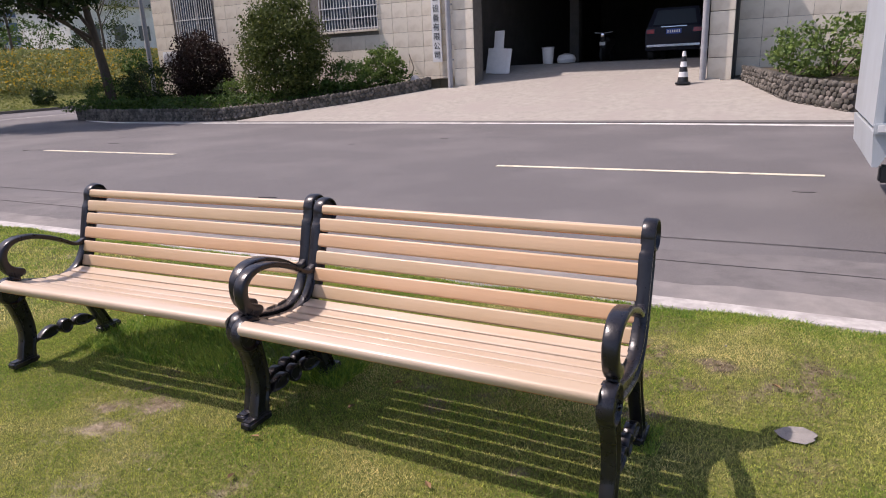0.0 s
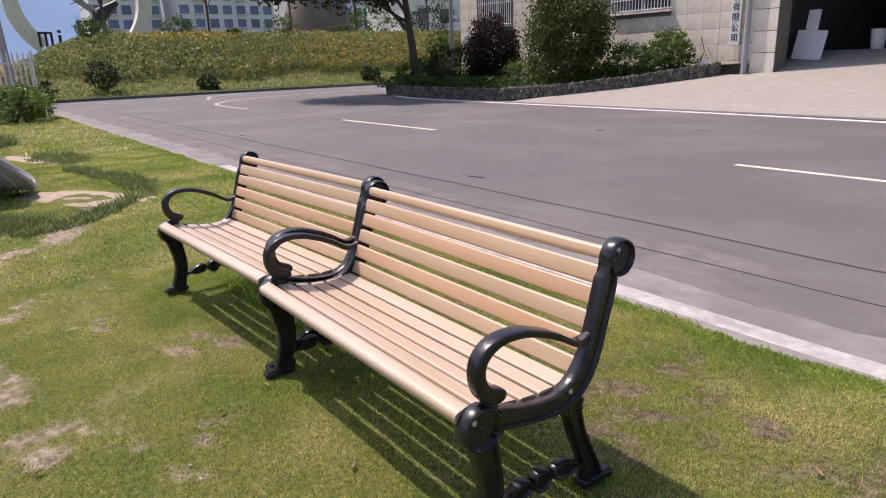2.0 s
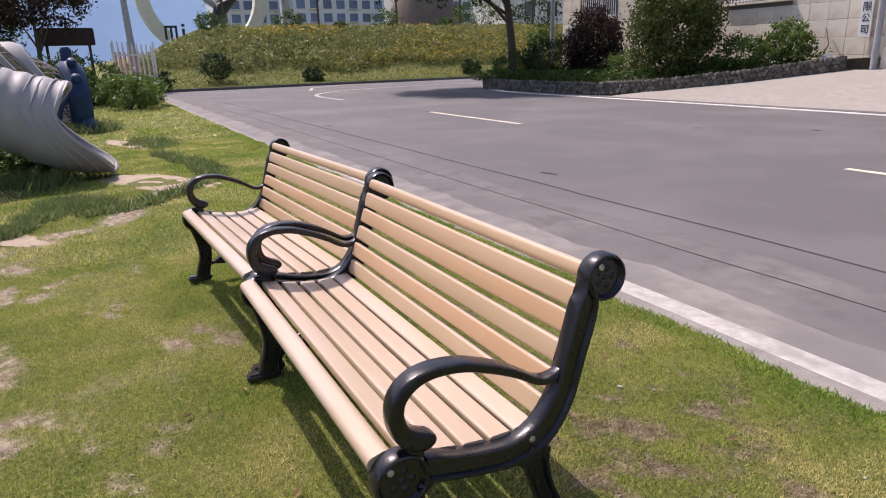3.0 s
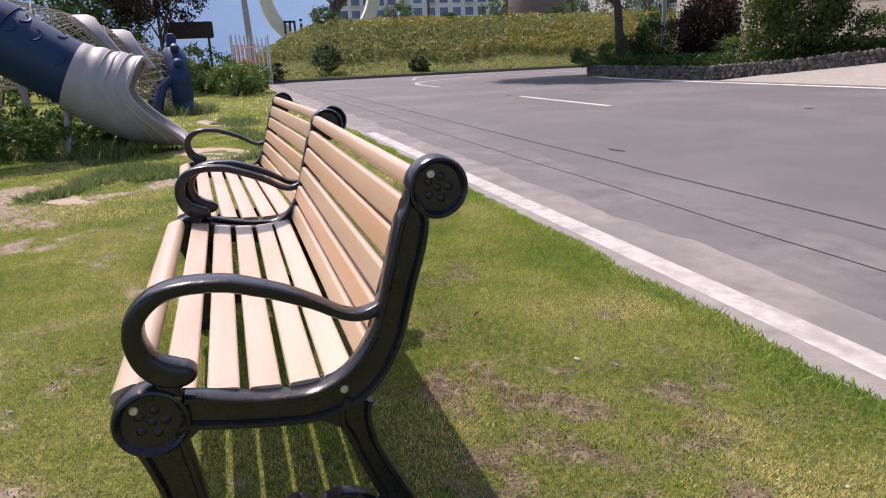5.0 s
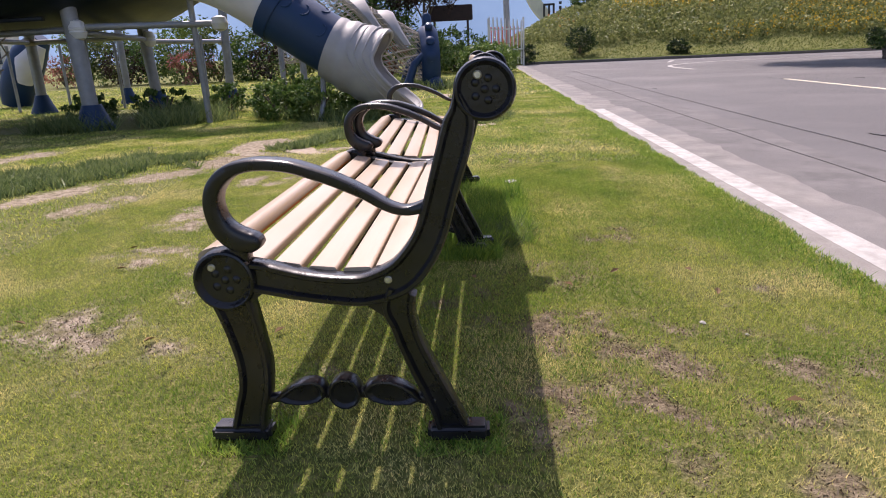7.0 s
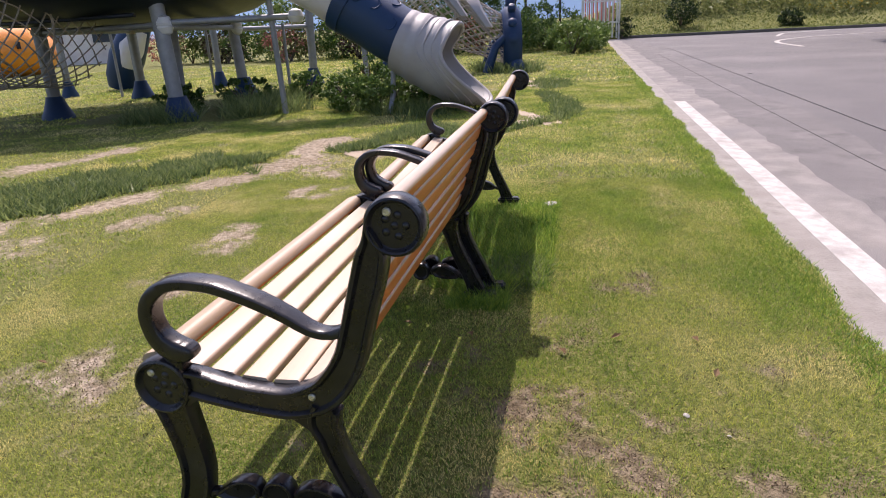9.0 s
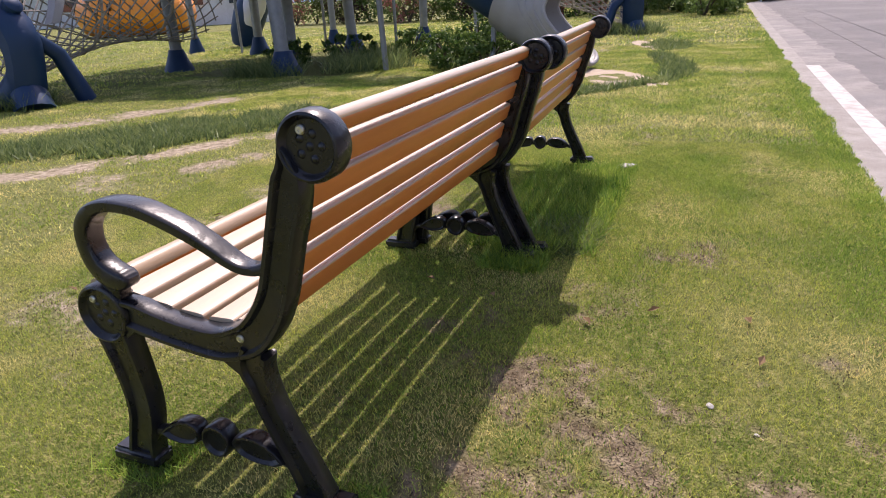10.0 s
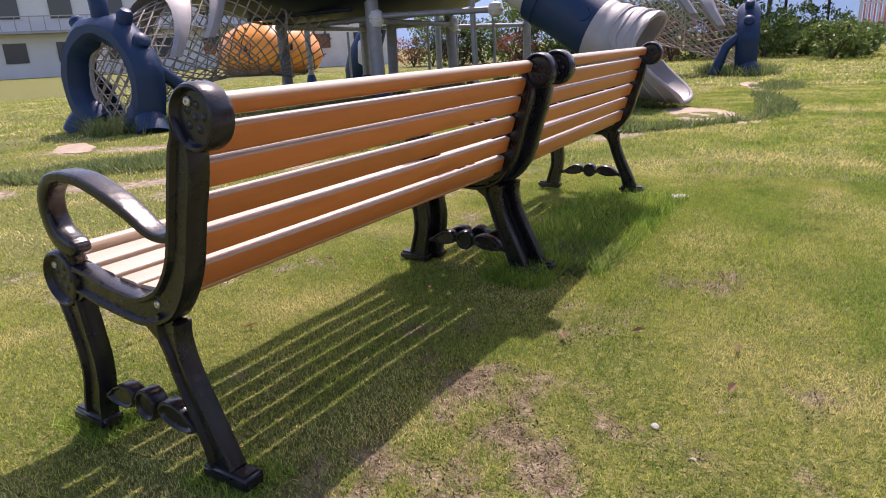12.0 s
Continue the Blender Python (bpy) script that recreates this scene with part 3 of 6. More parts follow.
        for i in range(n + 1):
            x = -0.046 + (-LONG + 0.092) * i / n
            wav = 0.0008 * noise.noise((x * 3, y * 50, z * 50))
            rings.append([(x, a, c + wav) for a, c in loop])
        g.sweep(rings)
        o = part(name, g, M_SLAT, b)
        # sunlight is painted into faces turned up and forward; backs keep the orange
        att = o.data.attributes.new("lit_face", "FLOAT", "FACE")
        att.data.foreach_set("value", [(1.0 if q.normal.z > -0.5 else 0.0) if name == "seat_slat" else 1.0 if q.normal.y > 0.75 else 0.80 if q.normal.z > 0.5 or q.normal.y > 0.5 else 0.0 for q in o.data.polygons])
        o.location = (0, y + oy, z)
        o.rotation_euler.x = radians(tilt)
        return o

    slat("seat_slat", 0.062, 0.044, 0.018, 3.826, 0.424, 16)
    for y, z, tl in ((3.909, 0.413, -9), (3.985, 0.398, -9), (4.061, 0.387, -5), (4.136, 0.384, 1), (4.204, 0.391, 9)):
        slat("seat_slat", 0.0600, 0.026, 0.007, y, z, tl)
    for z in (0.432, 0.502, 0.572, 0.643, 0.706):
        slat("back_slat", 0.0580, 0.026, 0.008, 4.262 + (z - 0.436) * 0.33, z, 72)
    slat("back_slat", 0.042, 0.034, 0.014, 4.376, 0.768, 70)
    return b


LONG = 1.45
bench = build_bench("park bench with tan slats and black cast arms")
bench_2 = copy_thing(bench, pose(-1.448, 4.132, 0.006, 0, 0, 2.75) @ Matrix.Diagonal((1.025, 1, 1, 1)))
tagged(bench_2, "tan slatted park bench set slightly askew beside another bench")


# ---- leaves ----
def quads(name, centres, size, mat, aspect=0.5, flat=0.0, seed=1, jitter=0.35):
    """A mesh of many small pointed leaves round the centres."""
    rng = np.random.default_rng(seed)
    c = np.asarray(centres, float)
    n = len(c)
    d = rng.normal(size=(n, 3))
    d[:, 2] = d[:, 2] * (1 - flat) - 0.25
    d /= np.linalg.norm(d, axis=1)[:, None]
    e = np.cross(d, rng.normal(size=(n, 3)))
    e /= np.linalg.norm(e, axis=1)[:, None] + 1e-9
    s = size * (1 + jitter * rng.uniform(-1, 1, n))[:, None]
    fold = np.cross(d, e) * s * 0.12
    v = np.stack([c - d * s * 0.5, c + e * s * aspect * 0.5 + fold, c + d * s * 0.5, c - e * s * aspect * 0.5 + fold], 1).reshape(-1, 3)
    return fill(name, v, 4, mat)


def fill(name, v, k, mat):
    n = len(v) // k
    me = bpy.data.meshes.new(name)
    me.vertices.add(len(v))
    me.vertices.foreach_set("co", np.ascontiguousarray(v, np.float32).ravel())
    me.loops.add(n * k)
    me.loops.foreach_set("vertex_index", np.arange(n * k, dtype=np.int32))
    me.polygons.add(n)
    me.polygons.foreach_set("loop_start", np.arange(0, n * k, k, dtype=np.int32))
    me.materials.append(mat)
    me.update(calc_edges=True)
    return me


def clumps(centre, radii, count, per, spread, seed, shell=0.55, low=-1.0):
    """Points in clumps that fill the outer part of an ellipsoid unevenly."""
    rng = np.random.default_rng(seed)
    d = rng.normal(size=(count * 3, 3))
    d /= np.linalg.norm(d, axis=1)[:, None]
    d = d[d[:, 2] > low][:count]
    r = shell + (1 - shell) * rng.uniform(0, 1, len(d)) ** 0.7
    c = np.array(centre) + d * r[:, None] * np.array(radii)
    sizes = spread * rng.uniform(0.6, 1.3, len(c))
    p = rng.normal(size=(len(c), per, 3)) * sizes[:, None, None] * np.array([0.55, 0.55, 0.4])
    return (c[:, None, :] + p).reshape(-1, 3)


M_BARK = surface("grey_brown_bark", [(0.07, 0.055, 0.04), (0.12, 0.095, 0.07)], rough=0.95, scale=12, bump=0.8, bump_scale=25, stretch=(1, 1, 0.3))
M_LEAF_DARK = leafy("dark_green_leaf", [(0.018, 0.035, 0.010), (0.035, 0.065, 0.016)])
M_LEAF = leafy("green_leaf", [(0.045, 0.090, 0.018), (0.085, 0.15, 0.030)])
M_LEAF_LIGHT = leafy("light_green_leaf", [(0.095, 0.155, 0.035), (0.165, 0.235, 0.058)])
M_LEAF_OLIVE = leafy("olive_leaf", [(0.055, 0.080, 0.018), (0.11, 0.135, 0.032)])
M_LEAF_RED = leafy("dark_red_leaf", [(0.020, 0.015, 0.011), (0.044, 0.022, 0.016)])
M_FLOWER = leafy("yellow_flower", [(0.42, 0.30, 0.03), (0.55, 0.38, 0.05)], vary=0.25)
M_ORANGEFLOWER = leafy("orange_flower", [(0.50, 0.20, 0.05), (0.55, 0.30, 0.10)], vary=0.25)
M_REDFLOWER = leafy("red_flower", [(0.26, 0.095, 0.07), (0.40, 0.19, 0.14)], vary=0.5)


def bush(at, radii, mat, label, leaf=0.07, count=60, per=26, seed=1, name="bush", twigs=True, group=""):
    b = thing(name, at, label, name.replace("_", " "), group)
    g = Geo()
    rng = random.Random(seed)
    for k in range(5):
        a = rng.uniform(0, 6.28)
        g.tube([(0, 0, -0.03), (0.3 * radii[0] * math.cos(a), 0.3 * radii[1] * math.sin(a), radii[2] * 0.7), (0.6 * radii[0] * math.cos(a), 0.6 * radii[1] * math.sin(a), radii[2] * 1.4)], [0.03, 0.02, 0.008], 5)
    part("woody_base", g, M_BARK, b)
    p = clumps((0, 0, radii[2]), radii, count, per, 0.28 * min(radii), seed)
    p[:, 2] = np.maximum(p[:, 2], 0.02)
    part("foliage", quads("foliage", p, leaf, mat, seed=seed), mat, b)
    return b


def tree(at, height, crown_at, radii, mat, label, leaf=0.14, count=90, per=34, seed=3, trunk=0.16, lean=(0, 0), low=-0.8):
    t = thing("tree", at, label, "tree")
    rng = random.Random(seed)
    g = Geo()
    top = Vector((lean[0], lean[1], height))
    g.tube([(0, 0, -0.05), top * 0.35 + Vector((0.05, 0, 0)), top * 0.7, top], [trunk * 1.25, trunk, trunk * 0.8, trunk * 0.45], 10)
    for k in range(9):
        s = rng.uniform(0.45, 1.0)
        a = rng.uniform(0, 6.28)
        p0 = top * s
        p2 = Vector(crown_at) + Vector((radii[0] * 0.75 * math.cos(a), radii[1] * 0.75 * math.sin(a), rng.uniform(-0.3, 0.6) * radii[2]))
        g.tube([p0, p0.lerp(p2, 0.5) + Vector((0, 0, 0.3)), p2], [trunk * 0.45, trunk * 0.26, 0.02], 6)
    part("trunk", g, M_BARK, t)
    p = clumps(crown_at, radii, count, per, 0.24 * min(radii), seed, 0.45, low)
    part("crown", quads("crown", p, leaf, mat, seed=seed), mat, t)
    return t


# ---- the building across the road ----
M_TILE = surface("cream_stone_tile", [(0.66, 0.595, 0.475), (0.75, 0.685, 0.56), (0.70, 0.635, 0.51)], rough=0.75, scale=3, detail=8, bump=0.25, bump_scale=30, vary=0.05, stain=(0.58, 0.51, 0.40), stain_scale=1.5)
M_GROUT = surface("dark_grout", [(0.16, 0.14, 0.12), (0.22, 0.20, 0.17)], rough=0.95, scale=8)
M_GREY = surface("grey_painted_steel", [(0.30, 0.30, 0.31), (0.38, 0.38, 0.39)], rough=0.5, scale=7, bump=0.05)
# inner walls, roof and column: the workshop's gloom is painted into this dark plaster
M_DARKWALL = surface("gloom_plaster", [(0.055, 0.052, 0.047), (0.09, 0.085, 0.077)], rough=0.95, scale=2.5, stain=(0.07, 0.065, 0.06))
M_WHITE = surface("white_paint", [(0.68, 0.68, 0.66), (0.78, 0.78, 0.76)], rough=0.55, scale=5, stain=(0.58, 0.57, 0.54))
M_BLACK = surface("black_plastic", [(0.012, 0.012, 0.013), (0.025, 0.025, 0.026)], rough=0.45, scale=12)
M_GLASS = bpy.data.materials.new("window_glass")
M_GLASS.use_nodes = True
M_GLASS.node_tree.nodes["Principled BSDF"].inputs["Base Color"].default_value = (0.05, 0.065, 0.08, 1)
M_GLASS.node_tree.nodes["Principled BSDF"].inputs["Roughness"].default_value = 0.06

WALL_Y, YARD_Z = 23.0, 0.62
LEFT_GATE, RIGHT_GATE = -8.75, -1.85
WINDOWS = ((-22.9, -20.8, 2.65, 4.5), (-15.4, -12.9, 2.70, 4.5))


def wall_box(name, x0, x1, y0, y1, z0, z1, mat, label):
    return solid(name, Geo().box(((x0 + x1) / 2, (y0 + y1) / 2, (z0 + z1) / 2), (x1 - x0, y1 - y0, z1 - z0)), mat, label, "wall", kind="structure", smooth=False)


def holed_wall(name, x0, x1, z0, z1, holes, label):
    g = Geo()
    xs = [x0]
    for a, b, c, d in holes:
        g.box(((xs[-1] + a) / 2, WALL_Y + 0.15, (z0 + z1) / 2), (a - xs[-1], 0.26, z1 - z0))
        g.box(((a + b) / 2, WALL_Y + 0.15, (z0 + c) / 2), (b - a, 0.26, c - z0))
        g.box(((a + b) / 2, WALL_Y + 0.15, (d + z1) / 2), (b - a, 0.26, z1 - d))
        xs.append(b)
    g.box(((xs[-1] + x1) / 2, WALL_Y + 0.15, (z0 + z1) / 2), (x1 - xs[-1], 0.26, z1 - z0))
    return solid(name, g, M_GROUT, label, "wall", kind="structure", smooth=False)


wall_left = holed_wall("wall_left", -24.3, -9.6, -0.1, 6.6, WINDOWS, "cream stone tiled outer wall with barred windows")
wall_right = holed_wall("wall_right", -1.1, 16, -0.1, 6.6, (), "cream stone tiled outer wall beside the gateway")
wall_box("wall_end", -24.3, -24.0, 23.28, 40, -0.1, 6.6, M_TILE, "cream side wall of the workshop")
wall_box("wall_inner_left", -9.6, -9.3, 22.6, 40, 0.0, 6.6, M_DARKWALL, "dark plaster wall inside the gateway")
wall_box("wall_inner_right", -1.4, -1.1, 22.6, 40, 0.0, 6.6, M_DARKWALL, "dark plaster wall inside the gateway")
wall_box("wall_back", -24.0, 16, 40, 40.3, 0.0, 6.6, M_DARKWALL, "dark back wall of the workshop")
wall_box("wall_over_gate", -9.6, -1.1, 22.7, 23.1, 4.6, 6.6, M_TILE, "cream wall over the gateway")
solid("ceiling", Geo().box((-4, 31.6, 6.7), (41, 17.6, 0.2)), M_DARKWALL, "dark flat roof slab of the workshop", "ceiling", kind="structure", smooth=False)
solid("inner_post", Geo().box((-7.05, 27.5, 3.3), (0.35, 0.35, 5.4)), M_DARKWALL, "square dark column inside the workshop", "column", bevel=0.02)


def window_bars(x0, x1, z0, z1, rails):
    w = thing("window_1", ((x0 + x1) / 2, WALL_Y, z0), "barred steel window in the tiled wall", "window", kind="structure")
    wd, ht = x1 - x0, z1 - z0
    g = Geo()
    for x in (-wd / 2 + 0.03, wd / 2 - 0.03, 0):
        g.box((x, 0.14, ht / 2), (0.06, 0.06, ht))
    g.box((0, 0.14, 0.03), (wd, 0.06, 0.06))
    g.box((0, 0.14, ht - 0.03), (wd, 0.06, 0.06))
    part("window_frame", g, M_GREY, w)
    for s in (-1, 1):
        part("pane", Geo().box((s * wd / 4, 0.15, ht / 2), (wd / 2 - 0.08, 0.012, ht - 0.1)), M_GLASS, w, smooth=False)
    part("window_sill", Geo().box((0, -0.05, -0.04), (wd + 0.1, 0.16, 0.07)), M_TILE, w, bevel=0.01)
    n = int(wd / 0.13)
    bm = Geo().box((0, 0, ht / 2), (0.022, 0.022, ht)).mesh("bar", M_WHITE)
    for i in range(n + 1):
        o = part("bar", bm, M_WHITE, w)
        o.location = (-wd / 2 + wd * i / n, -0.04, 0)
    for z in rails:
        part("rail", Geo().box((0, -0.055, z), (wd + 0.06, 0.025, 0.03)), M_WHITE, w)
    return w


window_bars(*WINDOWS[0], (0.06, 0.95))
window_bars(*WINDOWS[1], (0.06, 0.42, 0.80))


def pillar(x, w, label):
    p = thing("gate_pillar", (x, 22.15, 0.0), label, "pillar", "gate pillars")
    part("core", Geo().box((0, 0.35, 2.6), (w - 0.04, 0.7, 5.2)), M_GROUT, p, smooth=False)
    m = Geo().box((0, 0, 0), (w, 0.04, 0.585)).mesh("tile", M_TILE, bevel=0.006)
    for i in range(8):
        o = part("tile", m, M_TILE, p)
        o.location = (0, -0.018, YARD_Z + 0.30 + i * 0.6)
    part("base", Geo().box((0, 0.3, YARD_Z - 0.1), (w + 0.35, 0.95, 0.22)), M_CONCRETE, p, bevel=0.02)
    return p


pillar(-9.15, 0.72, "stone tiled gate pillar with rust stains")
pillar(-1.45, 0.62, "grey stone gate pillar beside the driveway")
for x, nm in ((-9.62, "downpipe"), (-1.86, "downpipe")):
    g = Geo().tube([(x, 22.02, 0.45), (x, 22.02, 6.2)], 0.085, 12)
    for z in (1.5, 3.2):
        g.box((x, 22.07, z), (0.21, 0.12, 0.05))
    solid("downpipe", g, M_GREY, "grey pipe beside the gate pillar", "pipe", group="gate pipes")

# name board: upright white board, dark characters
sign = thing("name_board", (-10.5, 22.88, 1.45), "white upright board with black Chinese characters", "sign")
part("board", Geo().box((0, 0, 1.45), (0.36, 0.05, 2.9)), M_WHITE, sign, bevel=0.012)
CHARS = ("设", "备", "有", "限", "公", "司")
for i, ch in enumerate(CHARS):
    fc = bpy.data.curves.new("character", "FONT")
    fc.body, fc.size, fc.align_x, fc.align_y, fc.extrude = ch, 0.26, "CENTER", "CENTER", 0.004
    tmp = bpy.data.objects.new("character", fc)
    me = bpy.data.meshes.new_from_object(tmp)
    bpy.data.objects.remove(tmp)
    me.materials.append(M_BLACK)
    o = part("character", me, M_BLACK, sign)
    o.matrix_world = pose(-10.5, 22.85, 1.45 + 0.22 + (5 - i) * 0.30, 90, 0, 0)
for i in range(3):
    part("character", Geo().box((0, -0.029, 2.07 + i * 0.29), (0.19, 0.008, 0.17)), M_BLACK, sign, bevel=0.002)

# outdoor air conditioner on a post at the corner
ac = thing("air_conditioner", (-22.6, 22.3, 1.75), "white boxy air conditioner on a steel bracket", "air conditioner")
part("case", Geo().box((0, 0, 0.32), (0.85, 0.34, 0.6)), M_WHITE, ac, bevel=0.02)
part("fan_grille", Geo().lathe([(0.22, -0.008), (0.24, 0.0), (0.18, 0.004), (0.05, 0.006), (0.01, 0.01)], (-0.15, -0.178, 0.32), "y", 20), M_GREY, ac)
for s in (-0.3, 0.3):
    part("bracket", Geo().tube([(s, 0.5, -0.4), (s, -0.2, 0), (s, 0.5, 0)], 0.02, 6), M_GREY, ac)
solid("post", Geo().tube([(-23.2, 21.6, 0.25), (-23.2, 21.6, 5.2)], 0.09, 10), M_GREY, "dark grey steel post at the corner", "post")

# ---- driveway and inside the gateway ----
M_DRIVE = M_CONCRETE
solid("driveway", Geo().add([(-15.4, 17.9, -0.088), (3.0, 17.9, -0.088), (-0.4, 21.9, YARD_Z), (-10.4, 21.9, YARD_Z), (-15.4, 17.9, -0.4), (3.0, 17.9, -0.4), (-0.4, 21.9, -0.4), (-10.4, 21.9, -0.4)],
      [(0, 1, 2, 3), (4, 7, 6, 5), (0, 4, 5, 1), (1, 5, 6, 2), (2, 6, 7, 3), (3, 7, 4, 0)]), M_DRIVE, "pale concrete driveway sloping up to the gateway", "driveway", kind="structure", smooth=False)
FLOOR_Z = 1.22
# the inside floor is a darker concrete than the ramp
M_DARKFLOOR = surface("dark_floor_concrete", [(0.12, 0.112, 0.105), (0.18, 0.17, 0.16)], rough=0.9, scale=2)
solid("floor_ramp", Geo().add([(-9.3, 21.9, YARD_Z), (-1.4, 21.9, YARD_Z), (-1.4, 24.6, FLOOR_Z), (-9.3, 24.6, FLOOR_Z), (-9.3, 21.9, 0), (-1.4, 21.9, 0), (-1.4, 24.6, 0), (-9.3, 24.6, 0)], [(0, 1, 2, 3), (4, 7, 6, 5), (0, 4, 5, 1), (1, 5, 6, 2), (2, 6, 7, 3), (3, 7, 4, 0)]), M_CONCRETE, "pale concrete ramp rising into the workshop", "floor", kind="structure", smooth=False)
sheet("floor", [(-9.3, 24.6), (-1.4, 24.6), (-1.4, 40), (-9.3, 40)], FLOOR_Z, M_DARKFLOOR, "dark concrete floor inside the workshop", "floor", 0.4)
strip("drive_joint", [(-15.4, 17.85), (-3, 17.8), (3.2, 17.6)], 0.5, ROAD_Z + 0.016, M_DARKKERB, "dark patched joint at the driveway", "joint", 0.05)

# leaning boards, bucket, car, scooter, cone
brd = thing("foam_board", (-8.55, 23.5, 0.97), "white foam boards leaning in the gateway", "board")
part("board", Geo().box((0, 0.10, 0.42), (0.85, 0.05, 0.84), Matrix.Rotation(radians(-12), 3, "X") @ Matrix.Rotation(radians(4), 3, "Y")), M_WHITE, brd)
part("board", Geo().box((-0.05, 0.22, 0.72), (0.34, 0.05, 1.40), Matrix.Rotation(radians(-12), 3, "X")), M_WHITE, brd)
bk = thing("bucket", (-7.35, 25.2, FLOOR_Z), "white plastic bucket on the workshop floor", "bucket")
part("pail", Geo().lathe([(0.001, 0.0), (0.17, 0.0), (0.21, 0.52), (0.225, 0.52), (0.225, 0.55), (0.20, 0.55), (0.16, 0.03), (0.001, 0.03)], (0, 0, 0)), M_WHITE, bk)
part("lid", Geo().lathe([(0.23, 0.55), (0.23, 0.575), (0.001, 0.58)], (0, 0, 0)), M_GREY, bk)
solid("sack", Geo().lathe([(0.02, 0.0), (0.30, 0.02), (0.34, 0.14), (0.26, 0.27), (0.08, 0.33), (0.01, 0.33)], (-6.75, 25.4, FLOOR_Z), n=14), M_WHITE, "pale slumped sack beside a bucket", "sack")

M_CARPAINT = surface("navy_car_paint", [(0.006, 0.008, 0.018), (0.009, 0.012, 0.024)], rough=0.5, scale=3, coat=0.15, spec=0.25)
M_CHROME = surface("chrome", [(0.6, 0.6, 0.62), (0.7, 0.7, 0.72)], rough=0.12, metal=1.0, scale=5)
M_TYRE = surface("tyre_rubber", [(0.02, 0.02, 0.02), (0.04, 0.038, 0.036)], rough=0.85, scale=20, bump=0.3)
M_REDLAMP = surface("red_lamp_glass", [(0.22, 0.01, 0.01), (0.30, 0.02, 0.015)], rough=0.15, scale=20, coat=0.6)


def wheel(parent, at, r, w, axis):
    t = part("wheel", Geo().lathe([(r * 0.62, -w / 2), (r * 0.93, -w / 2), (r, -w * 0.36), (r, w * 0.36), (r * 0.93, w / 2), (r * 0.62, w / 2)], (0, 0, 0), axis, 28), M_TYRE, parent)
    t.location = at
    part("rim", Geo().lathe([(r * 0.61, -w * 0.47), (r * 0.55, -w * 0.30), (r * 0.30, -w * 0.26), (r * 0.26, -w * 0.44), (r * 0.10, -w * 0.46), (r * 0.10, w * 0.46), (r * 0.26, w * 0.44), (r * 0.30, w * 0.26), (r * 0.55, w * 0.3), (r * 0.61, w * 0.47)], (0, 0, 0), axis, 24), M_GREY, t, "grey steel rim")
    return t


car = thing("car", (-3.1, 24.8, FLOOR_Z), "dark blue estate car parked in the workshop", "car")
sec = [(0.0, 0.35, 0.60), (0.05, 0.28, 0.88), (0.5, 0.25, 0.90), (2.2, 0.25, 0.90), (3.9, 0.26, 0.88), (4.3, 0.32, 0.75)]
body = Geo()
body.sweep([[(-w, y, z0), (-w, y, 0.85), (-w * 0.96, y, 1.0), (w * 0.96, y, 1.0), (w, y, 0.85), (w, y, z0)] for y, z0, w in sec])
part("body", body, M_CARPAINT, car, bevel=0.03)
part("cabin", Geo().sweep([[(-w, y0, 0.99), (-w * 0.8, y1, 1.58), (w * 0.8, y1, 1.58), (w, y0, 0.99)] for y0, y1, w in ((0.10, 0.38, 0.84), (1.4, 1.4, 0.86), (3.1, 2.3, 0.84))]), M_CARPAINT, car, bevel=0.03)
part("rear_window", Geo().add([(-0.66, 0.13, 1.06), (0.66, 0.13, 1.06), (0.56, 0.335, 1.50), (-0.56, 0.335, 1.50), (-0.66, 0.20, 1.06), (0.66, 0.20, 1.06), (0.56, 0.40, 1.50), (-0.56, 0.40, 1.50)], [(0, 1, 2, 3), (4, 7, 6, 5), (0, 4, 5, 1), (2, 6, 7, 3), (0, 3, 7, 4), (1, 5, 6, 2)]), M_GLASS, car, smooth=False)
part("bumper", Geo().box((0, -0.02, 0.42), (1.62, 0.14, 0.07)), M_CHROME, car, "bright bumper strip", bevel=0.02)
part("trim", Geo().box((0, 0.01, 0.985), (0.8, 0.06, 0.03)), M_CHROME, car, bevel=0.008)
plate = part("number_plate", Geo().box((0, 0.0, 0.84), (0.46, 0.03, 0.15)), surface("blue_plate", [(0.02, 0.06, 0.28), (0.03, 0.08, 0.32)], rough=0.4), car, "blue number plate")
for k in range(6):
    part("bar", Geo().box((-0.17 + k * 0.068, -0.018, 0.84), (0.035, 0.006, 0.08)), M_WHITE, plate)
for s in (-1, 1):
    part("tail_lamp", Geo().box((s * 0.70, 0.03, 0.86), (0.26, 0.10, 0.13)), M_REDLAMP, car, bevel=0.02)
    for y in (0.9, 3.4):
        wheel(car, (s * 0.80, y, 0.32), 0.32, 0.2, "x")

sc = thing("scooter", (-5.9, 27.6, FLOOR_Z), "dark motor scooter parked in the workshop", "scooter")
part("body", Geo().tube([(0, 0.75, 0.70), (0, 0.35, 0.62), (0, -0.15, 0.30), (0, -0.42, 0.45), (0, -0.50, 0.85)], [0.16, 0.18, 0.16, 0.13, 0.10], 12), M_BLACK, sc)
part("seat", Geo().tube([(0, 0.8, 0.80), (0, 0.45, 0.80), (0, 0.15, 0.76)], [0.10, 0.13, 0.09], 10), M_BLACK, sc)
part("handlebar", Geo().tube([(-0.33, -0.42, 1.02), (0, -0.50, 0.98), (0.33, -0.42, 1.02)], 0.02, 8), M_GREY, sc)
